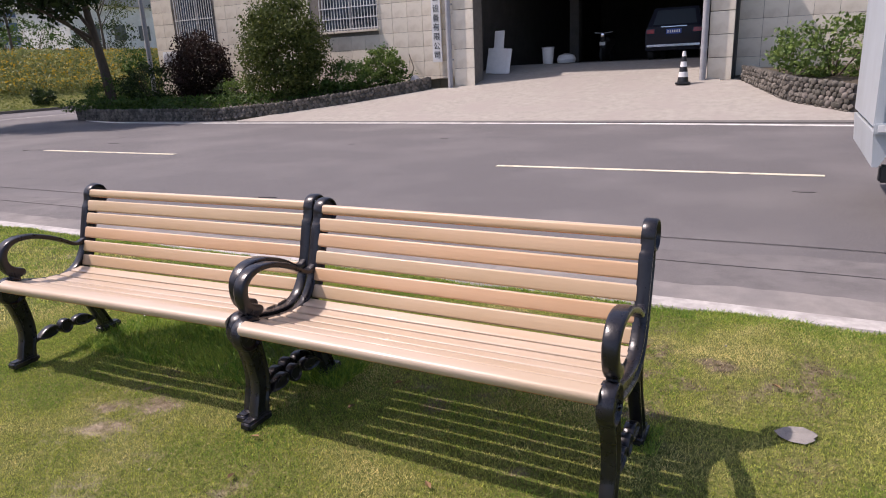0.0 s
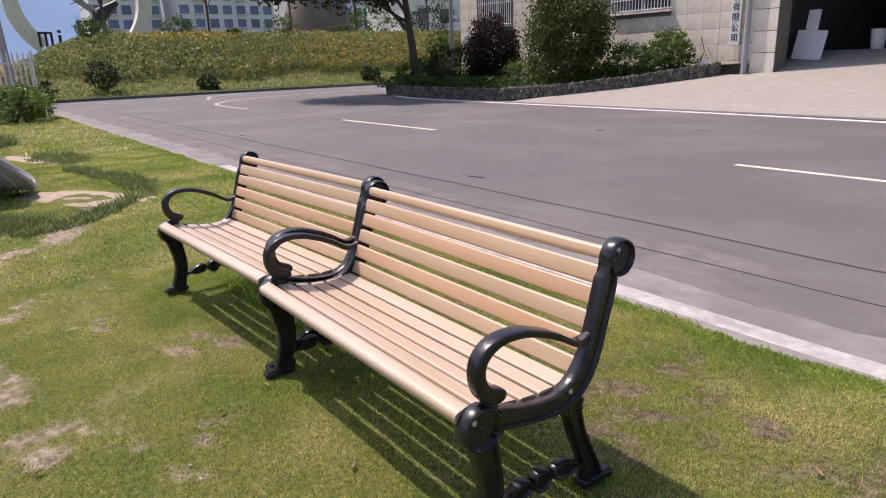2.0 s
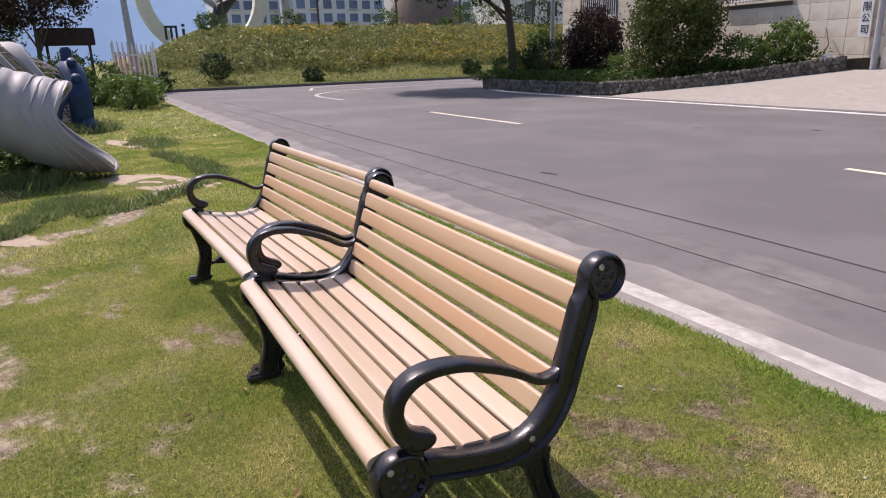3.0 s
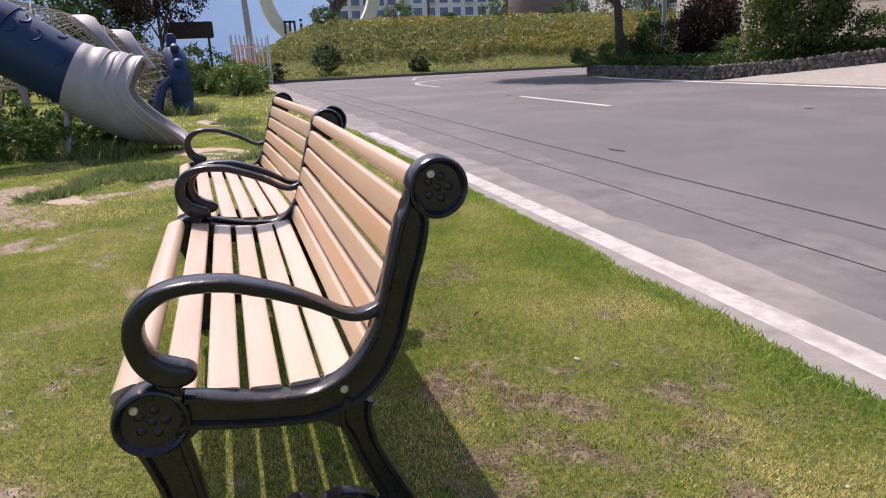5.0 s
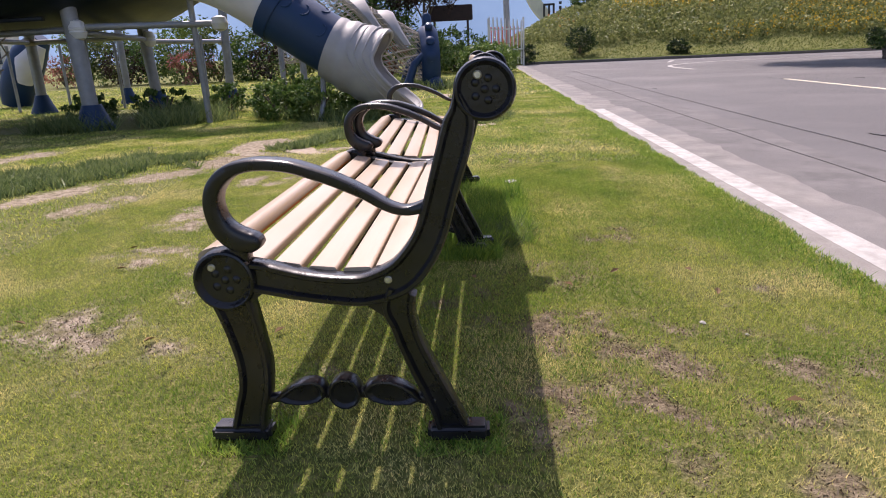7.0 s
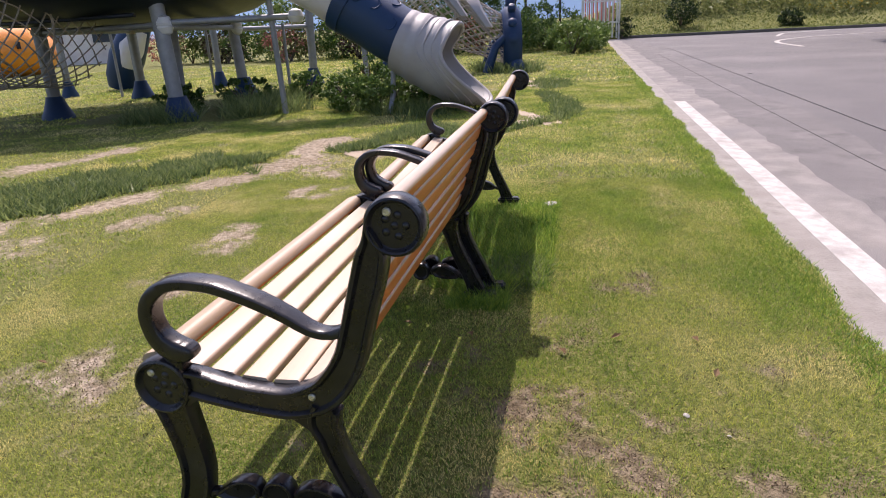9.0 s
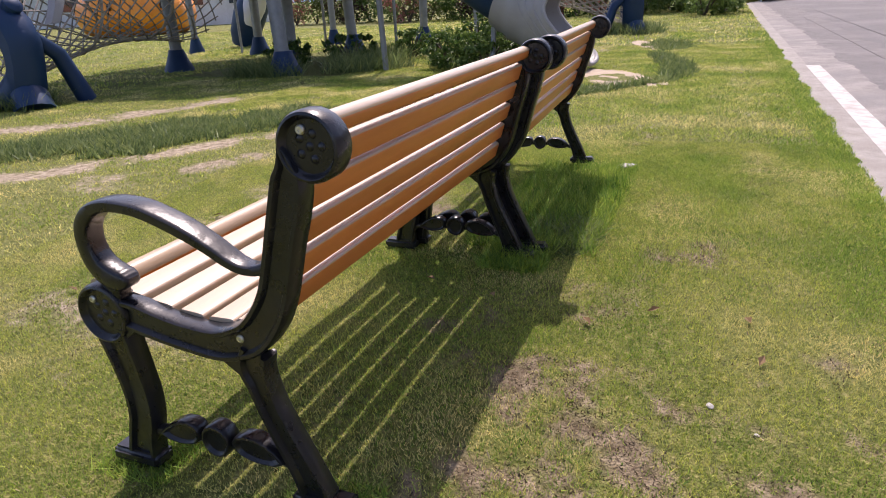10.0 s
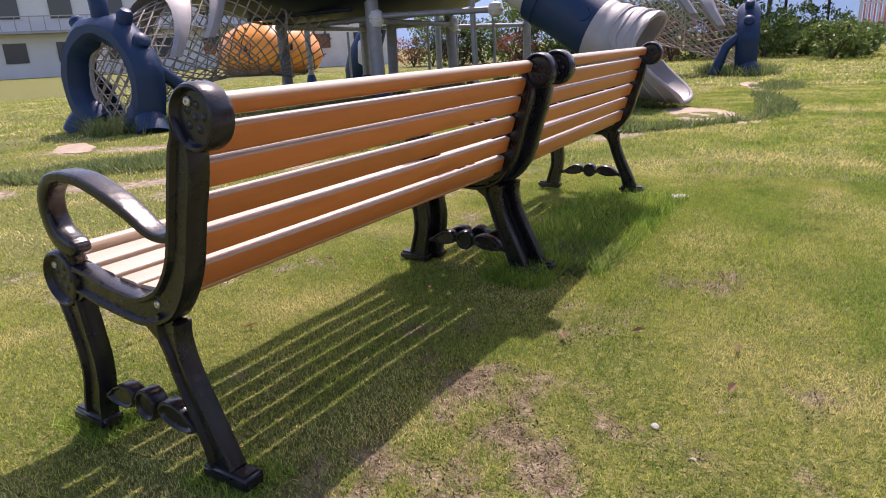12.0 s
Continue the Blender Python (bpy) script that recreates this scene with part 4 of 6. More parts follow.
part("headlamp", Geo().lathe([(0.01, -0.05), (0.06, -0.04), (0.085, 0.0), (0.07, 0.08)], (0, -0.60, 0.92), "y", 14), M_CHROME, sc, "round chrome headlamp")
part("plate", Geo().box((0, -0.60, 0.62), (0.20, 0.01, 0.12)), M_WHITE, sc)
for y in (-0.62, 0.72):
    wheel(sc, (0, y, 0.24), 0.24, 0.09, "x")

cone = thing("traffic_cone", (-2.3, 21.55, YARD_Z - 0.05), "tall black and white striped cone", "traffic cone")
part("base", Geo().box((0, 0, 0.02), (0.36, 0.36, 0.05)), M_BLACK, cone, bevel=0.012)
for i in range(6):
    r0, r1 = 0.15 - i * 0.0185, 0.15 - (i + 1) * 0.0185
    part("band", Geo().lathe([(r0, 0.045 + i * 0.135), (r1, 0.045 + (i + 1) * 0.135)], (0, 0, 0), "z", 18), M_BLACK if i % 2 == 0 else M_WHITE, cone)

# ---- stone planters ----
M_STONE = surface("river_stone", [(0.060, 0.053, 0.044), (0.115, 0.103, 0.086), (0.20, 0.18, 0.15)], rough=0.85, scale=6, bump=0.3, vary=0.4)
M_MORTAR = surface("dark_mortar", [(0.06, 0.055, 0.05), (0.09, 0.085, 0.075)], rough=0.95, scale=10)
STONES = []
for sv in range(5):
    rngs = random.Random(sv)
    g = Geo()
    prof = [(0.010, -0.5), (0.36, -0.36), (0.5, -0.05), (0.44, 0.28), (0.2, 0.46), (0.01, 0.5)]
    g.lathe(prof, (0, 0, 0), "z", 8)
    g.v = [(x * rngs.uniform(0.85, 1.12), y * rngs.uniform(0.85, 1.1), z * rngs.uniform(0.85, 1.1)) for x, y, z in g.v]
    STONES.append(g.mesh("stone", M_STONE))


def planter(path, label, limit):
    """path: (x, y, low, high) along the wall."""
    pl = thing("planter", (path[0][0], path[0][1], 0), label, "planter", "stone planters")
    inv = pl.matrix_world.inverted()
    g = Geo()
    p = [Vector((q[0], q[1], 0)) for q in path]
    rings = []
    for i, q in enumerate(path):
        d = (p[min(i + 1, len(p) - 1)] - p[max(i - 1, 0)]).normalized()
        nr = Vector((-d.y, d.x, 0)) * 0.12
        rings.append([inv @ Vector((q[0] + s * nr.x, q[1] + s * nr.y, z)) for s, z in ((-1, q[2] - 0.3), (-1, q[3] - 0.02), (1, q[3] - 0.02), (1, q[2] - 0.3))])
    g.sweep(rings)
    part("mortar_wall", g, M_MORTAR, pl, smooth=False)
    made, rest = 0, Geo()
    for (ax, ay, al, ah), (bx, by, bl, bh) in zip(path, path[1:]):
        d = Vector((bx - ax, by - ay, 0))
        length = d.length
        d.normalize()
        nr = Vector((d.y, -d.x, 0))
        ang = math.degrees(math.atan2(d.y, d.x))
        pitch = 0.125
        for i in range(int(length / pitch)):
            f = (i + 0.5) * pitch / length
            lo, hi = al + (bl - al) * f, ah + (bh - ah) * f
            rows = max(1, round((hi - lo) / 0.11))
            for r in range(rows):
                s = random.uniform(0.10, 0.165)
                c = Vector((ax, ay, 0)) + d * (f * length + random.uniform(-0.03, 0.03) + (0.07 if r % 2 else 0)) + nr * 0.125
                m = pose(c.x, c.y, lo + (r + 0.5) * (hi - lo) / rows, random.uniform(-25, 25), random.uniform(0, 360), ang) @ Matrix.Diagonal((s * 1.1, s * 0.75, s, 1))
                if made < limit:
                    o = part("stone", STONES[made % 5], M_STONE, pl)
                    o.matrix_world = m
                    made += 1
                else:
                    me = STONES[(i + r) % 5]
                    rest.add([inv @ m @ v.co for v in me.vertices], [tuple(q.vertices) for q in me.polygons])
    if rest.v:
        part("stone_rest", rest, M_STONE_REST, pl, kind="stuff")
    return pl


M_STONE_REST = surface("river_stone_far", [(0.060, 0.053, 0.044), (0.115, 0.103, 0.086), (0.20, 0.18, 0.15)], rough=0.85, scale=6, vary=0.4, island=True)
planter([(-10.3, 21.9, 0.60, 1.0), (-12.3, 20.2, 0.28, 0.66), (-14.3, 18.9, 0.02, 0.42), (-16.5, 18.35, -0.10, 0.30), (-21.5, 18.25, -0.10, 0.32), (-24.0, 18.7, -0.1, 0.34), (-25.0, 20.0, -0.1, 0.34), (-25.2, 24, -0.1, 0.34)][::-1], "low rubble stone planter wall full of shrubs", 290)
planter([(-0.75, 21.9, 0.5, 1.0), (0.4, 19.6, 0.12, 0.75), (1.6, 18.6, -0.05, 0.6), (14, 18.5, -0.1, 0.55)], "rubble stone planter wall with tall grass", 120)
M_SOIL = surface("planter_soil", [(0.05, 0.04, 0.025), (0.09, 0.07, 0.045)], rough=1.0, scale=6, bump=0.6)
solid("planter_soil", Geo().add([(-24.9, 23, 0.22), (-24.8, 20.0, 0.22), (-23.9, 18.8, 0.22), (-21.5, 18.35, 0.22), (-16.5, 18.45, 0.22), (-14.3, 19.0, 0.34), (-12.3, 20.3, 0.56), (-10.3, 22, 0.9), (-9.6, 23, 0.95)], [tuple(range(9))]), M_SOIL, "dark soil in the planter", "soil", kind="structure")
solid("planter_soil", Geo().add([(-0.7, 23, 0.9), (-0.6, 22, 0.9), (0.5, 19.7, 0.66), (1.7, 18.7, 0.5), (14, 18.6, 0.45), (14, 23, 0.8)], [tuple(range(6))]), M_SOIL, "dark soil in the planter", "soil", kind="structure")

tree((-23.6, 19.9, 0.2), 5.0, (-0.6, -3.6, 5.3), (4.2, 3.6, 2.3), M_LEAF_DARK, "tree with a dark green spreading crown", leaf=0.24, count=460, per=60, seed=5, trunk=0.17, lean=(-0.6, -0.2))
bush((-15.1, 20.4, 0.25), (1.50, 1.25, 1.75), M_LEAF_OLIVE, "tall rounded evergreen shrub in the planter", 0.11, 300, 70, 11, "shrub")
bush((-13.2, 21.2, 0.4), (1.0, 0.7, 0.62), M_LEAF, "leafy green shrub in the planter", 0.085, 100, 44, 12, "shrub")
bush((-11.9, 21.6, 0.6), (0.75, 0.5, 0.75), M_LEAF_LIGHT, "tall weedy light green shrub", 0.10, 90, 36, 13, "shrub")
bush((-16.7, 20.0, 0.2), (0.9, 0.7, 0.55), M_LEAF_LIGHT, "light green low shrub in the planter", 0.10, 50, 28, 14, "shrub")
bush((-17.7, 20.2, 0.2), (0.55, 0.5, 0.5), M_LEAF_DARK, "round clipped dark shrub", 0.07, 60, 30, 15, "shrub")
bush((-19.6, 20.8, 0.2), (1.25, 1.0, 1.35), M_LEAF_RED, "dark red leaved shrub against the wall", 0.10, 260, 60, 16, "shrub")
bush((-21.6, 20.2, 0.2), (1.3, 1.0, 0.85), M_LEAF_DARK, "dark shaded shrub under the tree", 0.08, 120, 44, 17, "shrub")
bush((-23.4, 19.7, 0.2), (1.0, 0.9, 0.6), M_LEAF, "low green shrub at the planter corner", 0.09, 70, 34, 18, "shrub")
bush((-24.2, 21.8, 0.2), (0.8, 0.8, 1.2), M_LEAF, "leafy shrub beside the steel post", 0.12, 60, 30, 19, "shrub")
bush((1.2, 20.6, 0.6), (1.6, 1.0, 0.75), M_LEAF_LIGHT, "tall grassy weeds behind the stone wall", 0.13, 80, 30, 20, "shrub")
bush((3.4, 21.0, 0.6), (1.4, 1.0, 0.9), M_LEAF, "green shrub with dry flower heads", 0.12, 70, 30, 21, "shrub")
rngw = np.random.default_rng(8)
px = rngw.uniform(-24.8, -11.0, 14000)
py = rngw.uniform(18.25, 22.4, 14000)
keep = (py > 18.32 + np.maximum(0, (px + 16.5) * 0.60))
pz = 0.26 + np.maximum(0, px + 16) * 0.115 + rngw.uniform(0, 1, 14000) ** 2 * 0.42
tagged(new("ground_cover", quads("ground_cover", np.stack([px, py, pz], 1)[keep], 0.15, M_LEAF, 0.35, seed=9)), "low green ground cover in the planter", "plants", kind="stuff")

st2 = thing("planting_stick", (-11.3, 22.2, 0.80), "thin bent stick leaning on the wall", "stick")
part("stick", Geo().tube([(0, 0, 0), (0.05, 0.3, 0.5), (-0.35, 0.72, 0.95)], 0.018, 6), M_BARK, st2)
solid("crumpled_sack", Geo().lathe([(0.02, 0.0), (0.17, 0.02), (0.19, 0.07), (0.12, 0.17), (0.05, 0.22), (0.01, 0.23)], (-11.0, 22.1, 0.84), n=11), M_GREY, "pale grey crumpled sack at the end of the planter", "sack")


# ---- flower bank and what stands beyond the side road ----
def bank_points(n, x0, x1, y0, y1, lift, seed):
    rng = np.random.default_rng(seed)
    out = []
    while len(out) < n:
        x, y = rng.uniform(x0, x1), rng.uniform(y0, y1)
        foot = -39.9 - 1.2 * noise.noise((y * 0.25, 0, 3)) - max(0, 11 - y) * 0.7
        if x > foot:
            continue
        lump = 0.25 + 0.22 * noise.noise((x * 0.9, y * 0.9, 1))
        out.append((x, y, mound(x, y) + max(0.03, rng.uniform(0, 1) ** 0.6 * (lift + lump))))
    return out


M_BANK = leafy("bank_foliage", [(0.165, 0.20, 0.055), (0.31, 0.32, 0.125)], vary=0.4)
tagged(new("flower_bank", quads("flower_bank", bank_points(46000, -50, -38, 5.5, 48, 0.38, 31), 0.20, M_BANK, 0.5, seed=31)), "dense olive green flowering plants on a bank", "plants", kind="stuff")
tagged(new("yellow_flowers", quads("yellow_flowers", [p for p in bank_points(15000, -50, -39.5, 6, 48, 0.48, 32) if noise.noise((p[0] * 0.3, p[1] * 0.12, 2)) + 0.03 * (p[1] - 20) > -0.05], 0.13, M_FLOWER, 0.8, seed=32)), "yellow flowers scattered over the bank", "flowers", kind="stuff")
tagged(new("orange_flowers", quads("orange_flowers", [p for p in bank_points(2200, -50, -42, 9, 30, 0.5, 33) if noise.noise((p[0] * 0.25, p[1] * 0.2, 8)) > 0.1], 0.11, M_ORANGEFLOWER, 0.8, seed=33)), "orange flowers near the top of the bank", "flowers", kind="stuff")
for i, (x, y, r, zz) in enumerate(((-38.6, 9.9, 0.85, 0.3), (-38.0, 15.3, 0.55, 0.0), (-38.2, 26.2, 0.62, 0.0), (-46.5, 11.2, 0.9, 0.2), (-47, 16.6, 1.0, 0.2), (-47, 24.0, 1.1, 0.2), (-46, 20.0, 0.5, 0.2), (-47, 29, 0.7, 0.2))):
    bush((x, y, mound(x, y) + zz - 0.15), (r * 1.15, r * 1.15, r * 0.85), M_LEAF_DARK if i < 3 else M_LEAF, "round clipped evergreen bush on the flower bank", 0.12, 80, 26, 40 + i, group="clipped bushes on the bank")
for i, (x, y, h, r, m) in enumerate(((-52, 20.3, 5.0, 1.7, M_LEAF), (-53, 27.5, 5.5, 1.9, M_LEAF), (-50, 32, 5.0, 2.3, M_LEAF), (-48, 38, 5.0, 2.6, M_LEAF_OLIVE), (-46, 44, 5.5, 2.8, M_LEAF_DARK), (-55, 13.6, 4.5, 1.2, M_LEAF))):
    tree((x, y, 2.9), h, (0, 0, h), (r, r, r * 0.9), m, "slender young tree on top of the bank", 0.2, 70, 26, 60 + i, 0.09)
bush((-52, 35, 3.2), (2.6, 2.2, 1.5), M_LEAF, "broad leafy shrub beyond the bank", 0.2, 70, 26, 71)
bush((-52, 41, 3.2), (2.6, 2.6, 1.6), M_LEAF_DARK, "broad dark shrub beyond the bank", 0.2, 70, 26, 72)

# ring sculpture with a dark bird-like figure, and dark cut-out letters
M_CREAM = surface("cream_sculpture_paint", [(0.60, 0.58, 0.47), (0.70, 0.68, 0.57)], rough=0.5, scale=2)
arch = thing("ring_sculpture", (-58, 12.7, 3.1), "tall cream ring sculpture on the bank", "sculpture")
g = Geo()
rings = []
for k in range(49):
    a = radians(-50 + 280 * k / 48)
    r0, r1 = 4.1, 5.1
    rings.append([(dx, rr * math.cos(a), 3.6 + rr * math.sin(a)) for rr, dx in ((r0, -0.5), (r1, -0.5), (r1, 0.5), (r0, 0.5))])
g.sweep(rings)
part("ring", g, M_CREAM, arch, bevel=0.0)
part("core", Geo().tube([(0, 1.0, 0), (0.2, 0.6, 1.2), (0, 1.3, 2.4), (0, 2.6, 3.3)], [0.25, 0.35, 0.6, 0.2], 10), M_BLACK, arch, "dark curved centre figure")
for k in range(5):
    part("wing", Geo().tube([(0, 1.2, 2.2), (0, 0.6 - k * 0.5, 3.2 + 0.25 * k), (0, -0.2 - k * 0.5, 2.6 + 0.5 * k)], [0.12, 0.10, 0.03], 6), M_GREY, arch)
let = thing("letter_sign", (-56, 9.9, 3.0), "small dark cut-out shapes of a sign", "sign")
for y, z, sy, sz in ((-0.55, 0.6, 0.16, 1.0), (-0.15, 0.6, 0.16, 1.0), (0.22, 0.6, 0.16, 1.0), (-0.16, 1.05, 0.9, 0.16), (0.75, 0.5, 0.2, 0.8), (0.75, 1.15, 0.22, 0.2)):
    part("shape", Geo().box((0, y, z), (0.12, sy, sz)), M_BLACK, let)

# white picket screen with red bars at the foot of the bank
M_REDBAR = surface("faded_red_paint", [(0.45, 0.12, 0.10), (0.55, 0.18, 0.15)], rough=0.6, scale=6)
pk = thing("picket_screen", (-34.6, 5.55, 0.0), "white picket screen round red and white bars", "fence")
pm = Geo().box((0, 0, 1.15), (0.03, 0.075, 2.1)).box((0, 0, 2.24), (0.03, 0.04, 0.10)).mesh("picket", M_WHITE)
for i in range(9):
    o = part("picket", pm, M_WHITE, pk)
    o.location = (0, -0.85 + i * 0.205, 0.12 - 0.03 * i)
for z in (0.75, 1.75):
    part("rail", Geo().box((-0.03, 0, z), (0.035, 1.8, 0.07)), M_WHITE, pk)
rm = Geo().box((0, 0, 1.35), (0.05, 0.07, 1.1)).mesh("red_bar", M_REDBAR)
for i in range(8):
    o = part("red_bar", rm, M_REDBAR, pk)
    o.location = (-0.7, -0.75 + i * 0.2, 0)
for s in (-0.9, 0.9):
    part("corner_post", Geo().box((0.0, s, 1.1), (0.09, 0.09, 2.4)), M_WHITE, pk)
bush((-34.9, 6.6, -0.02), (0.6, 0.7, 0.5), M_LEAF_DARK, "dark shaded shrub behind the picket screen", 0.12, 40, 24, 81)
lp = thing("lamp_post", (-38.5, 5.8, 0.3), "grey steel lamp post beyond the picket screen", "lamp post")
part("pole", Geo().tube([(0, 0, -0.2), (0.05, -0.10, 3.2), (0.1, -0.2, 7.2)], [0.20, 0.17, 0.11], 14), M_GREY, lp)
part("collar", Geo().lathe([(0.24, -0.1), (0.24, 0.25), (0.19, 0.32)], (0, 0, 0), "z", 14), M_GREY, lp)

# dark notice board and planting at the end of the lawn
M_BROWN = surface("dark_brown_board", [(0.028, 0.013, 0.011), (0.05, 0.024, 0.02)], rough=0.6, scale=5)
nb = thing("notice_board", (-30, 2.95, 0), "dark brown boxed notice board on posts", "notice board")
part("box", Geo().box((0, 0, 2.42), (0.45, 1.95, 0.66)), M_BROWN, nb, bevel=0.03)
for s in (-0.75, 0.75):
    part("post", Geo().box((0, s, 1.05), (0.1, 0.1, 2.1)), M_BROWN, nb)
bush((-29, 3.2, 0), (1.0, 1.7, 0.88), M_LEAF, "dense dark shrub under the notice board", 0.13, 70, 26, 82)
bush((-25.5, 3.2, 0), (1.5, 1.3, 0.55), M_LEAF_LIGHT, "pale green leafy shrub at the lawn edge", 0.13, 90, 28, 83)
bush((-24.5, 4.3, 0), (1.5, 1.0, 0.42), M_LEAF_LIGHT, "pale green spreading shrub at the lawn edge", 0.13, 80, 28, 84)
bush((-27.5, 2.2, 0), (1.2, 1.2, 0.7), M_LEAF, "leafy shrub at the lawn edge", 0.13, 70, 26, 85)
bush((-27.5, 5.0, 0), (1.6, 0.7, 0.45), M_LEAF_LIGHT, "low leafy shrub beside the road", 0.13, 60, 26, 86)
bush((-21.0, 4.4, 0), (1.3, 0.9, 0.50), M_LEAF_LIGHT, "pale green leafy shrub at the lawn edge", 0.12, 80, 28, 91)
bush((-22.5, 5.0, 0), (1.5, 0.6, 0.50), M_LEAF_LIGHT, "leafy shrub beside the road", 0.12, 80, 28, 92)
bush((-23.5, 2.4, 0), (1.3, 1.1, 0.75), M_LEAF_LIGHT, "pale green leafy shrub at the lawn edge", 0.12, 90, 28, 93)
bush((-23.5, 1.0, 0), (0.9, 0.8, 0.75), M_REDFLOWER, "bush covered in red flowers", 0.10, 50, 24, 87)
tree((-26, 2.1, 0), 3.2, (0, 0.0, 3.5), (1.8, 1.8, 1.3), M_LEAF_RED, "small dark red maple tree", 0.12, 220, 40, 88, 0.08)
tree((-28.5, -0.2, 0), 4.0, (0, 0, 3.4), (2.4, 2.0, 2.6), M_LEAF, "dense dark green tree behind the playground", 0.15, 260, 44, 89, 0.12)

# ---- far buildings ----
M_FACADE = surface("white_facade", [(0.62, 0.63, 0.65), (0.72, 0.72, 0.73)], rough=0.8, scale=0.3)
M_BLUEGLASS = surface("blue_window_glass", [(0.05, 0.09, 0.18), (0.09, 0.15, 0.28)], rough=0.1, scale=0.2, vary=0.3)


def block(x, y0, y1, height, label, floors=8):
    b = thing("apartment_building", (x, (y0 + y1) / 2, 0), label, "building", "far apartment buildings")
    w = y1 - y0
    part("wall", Geo().box((-6, 0, height / 2), (12, w, height)), M_FACADE, b, smooth=False)
    part("roof", Geo().box((-6, 0, height + 0.4), (12.8, w + 0.8, 0.8)), M_FACADE, b, smooth=False)
    bays = int(w / 3.0)
    wm = Geo().box((0.05, 0, 0), (0.25, 2.0, 1.9)).mesh("window", M_BLUEGLASS, smooth=False)
    bm = Geo().box((0.5, 0, 0), (1.0, 2.5, 0.18)).mesh("balcony", M_FACADE, smooth=False)
    for f in range(floors):
        for i in range(bays):
            o = part("window", wm, M_BLUEGLASS, b)
            o.location = (0, -w / 2 + (i + 0.5) * w / bays, 2.0 + f * 3.0)
            if i % 3 == 1:
                o = part("balcony", bm, M_FACADE, b)
                o.location = (0, -w / 2 + (i + 0.5) * w / bays, 0.95 + f * 3.0)
    return b


block(-165, 32, 47, 27, "white apartment block with blue windows")
block(-160, 49, 72, 27, "white apartment block with blue windows")
block(-160, 76, 112, 27, "long white apartment block with blue windows")
M_ROCK = surface("brown_rendered_cone", [(0.13, 0.10, 0.085), (0.19, 0.15, 0.13)], rough=0.9, scale=0.6, bump=0.4)
solid("cone_hut", Geo().lathe([(4.2, 0), (4.0, 1.5), (3.2, 4), (2.2, 6.5), (1.2, 8.5), (0.3, 9.2)], (-66, 36.5, 3.0), n=24), M_ROCK, "brown cone-shaped hut beyond the bank", "hut")
hs = thing("white_house", (-62, 52, 2.6), "white house half hidden by trees", "house")
part("wall", Geo().box((-4, 0, 3), (8, 14, 6)), M_WHITE, hs, smooth=False)
part("roof", Geo().prism([(-7.4, 6.0), (7.4, 6.0), (0, 8.6)], -8.4, 0.4, lambda u, v, w: (w, u, v)), M_GREY, hs, smooth=False)
for yy in (-4.5, -1.5, 1.5, 4.5):
    part("window", Geo().box((0.03, yy, 3.4), (0.12, 1.3, 1.5)), M_GLASS, hs, smooth=False)
# long pale building and hedge behind the playground
lb = thing("long_building", (-36, -45, 0), "long pale two storey building with railings", "building", rz=54)
part("wall", Geo().box((-3, 0, 3.5), (6, 34, 7)), M_FACADE, lb, smooth=False)
part("roof", Geo().box((-3, 0, 7.15), (7, 35, 0.3)), M_GREY, lb, smooth=False)
part("walkway", Geo().box((0.7, 0, 3.4), (1.4, 34, 0.2)), M_GREY, lb, smooth=False)
pmesh = Geo().box((0, 0, 0), (0.06, 0.06, 1.05)).mesh("railing_post", M_GREY, smooth=False)
wmesh = Geo().box((0.03, 0, 0), (0.14, 1.6, 1.5)).mesh("window", M_GLASS, smooth=False)
for i in range(34):
    o = part("railing_post", pmesh, M_GREY, lb)
    o.location = (1.35, -16.5 + i, 4.0)
for i in range(9):
    for z in (1.9, 5.2):
        o = part("window", wmesh, M_GLASS, lb)
        o.location = (0, -14.8 + i * 3.7, z)
part("handrail", Geo().box((1.35, 0, 4.55), (0.08, 34, 0.08)), M_GREY, lb, smooth=False)
wh = thing("white_cabin", (-31, -21.5, 0), "small white cabin with a dark window", "cabin", rz=39)
part("wall", Geo().box((-1.6, 0, 1.4), (3.2, 5.5, 2.8)), M_WHITE, wh, smooth=False)
part("roof", Geo().box((-1.6, 0, 2.9), (3.8, 6.1, 0.2)), M_GREY, wh, smooth=False)
for yy in (-1.4, 1.2):
    part("window", Geo().box((0.02, yy, 1.5), (0.1, 1.2, 0.8)), M_GLASS, wh, smooth=False)
for i in range(9):
    x, y = -23.5 - 0.35 * i, 0.2 - 1.55 * i
    bush((x, y, 0), (1.15, 1.15, 0.95 + 0.16 * (i % 3)), (M_LEAF, M_LEAF_OLIVE, M_LEAF_LIGHT)[i % 3], "leafy hedge shrub behind the playground", 0.13, 80, 30, 100 + i, group="hedge behind the playground")
    if i % 2 == 0:
        bush((x + 0.7, y - 0.6, 0), (0.9, 0.9, 0.72), (M_REDFLOWER, M_LEAF_RED)[i % 4 // 2], "reddish hedge shrub behind the playground", 0.11, 40, 24, 120 + i, group="hedge behind the playground")

# ridge on the horizon; distance haze is painted into its blue colour
M_HAZE = surface("haze_painted_mountain", [(0.20, 0.31, 0.45), (0.25, 0.36, 0.50)], rough=1.0, scale=0.004, spec=0.0)
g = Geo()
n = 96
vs = []
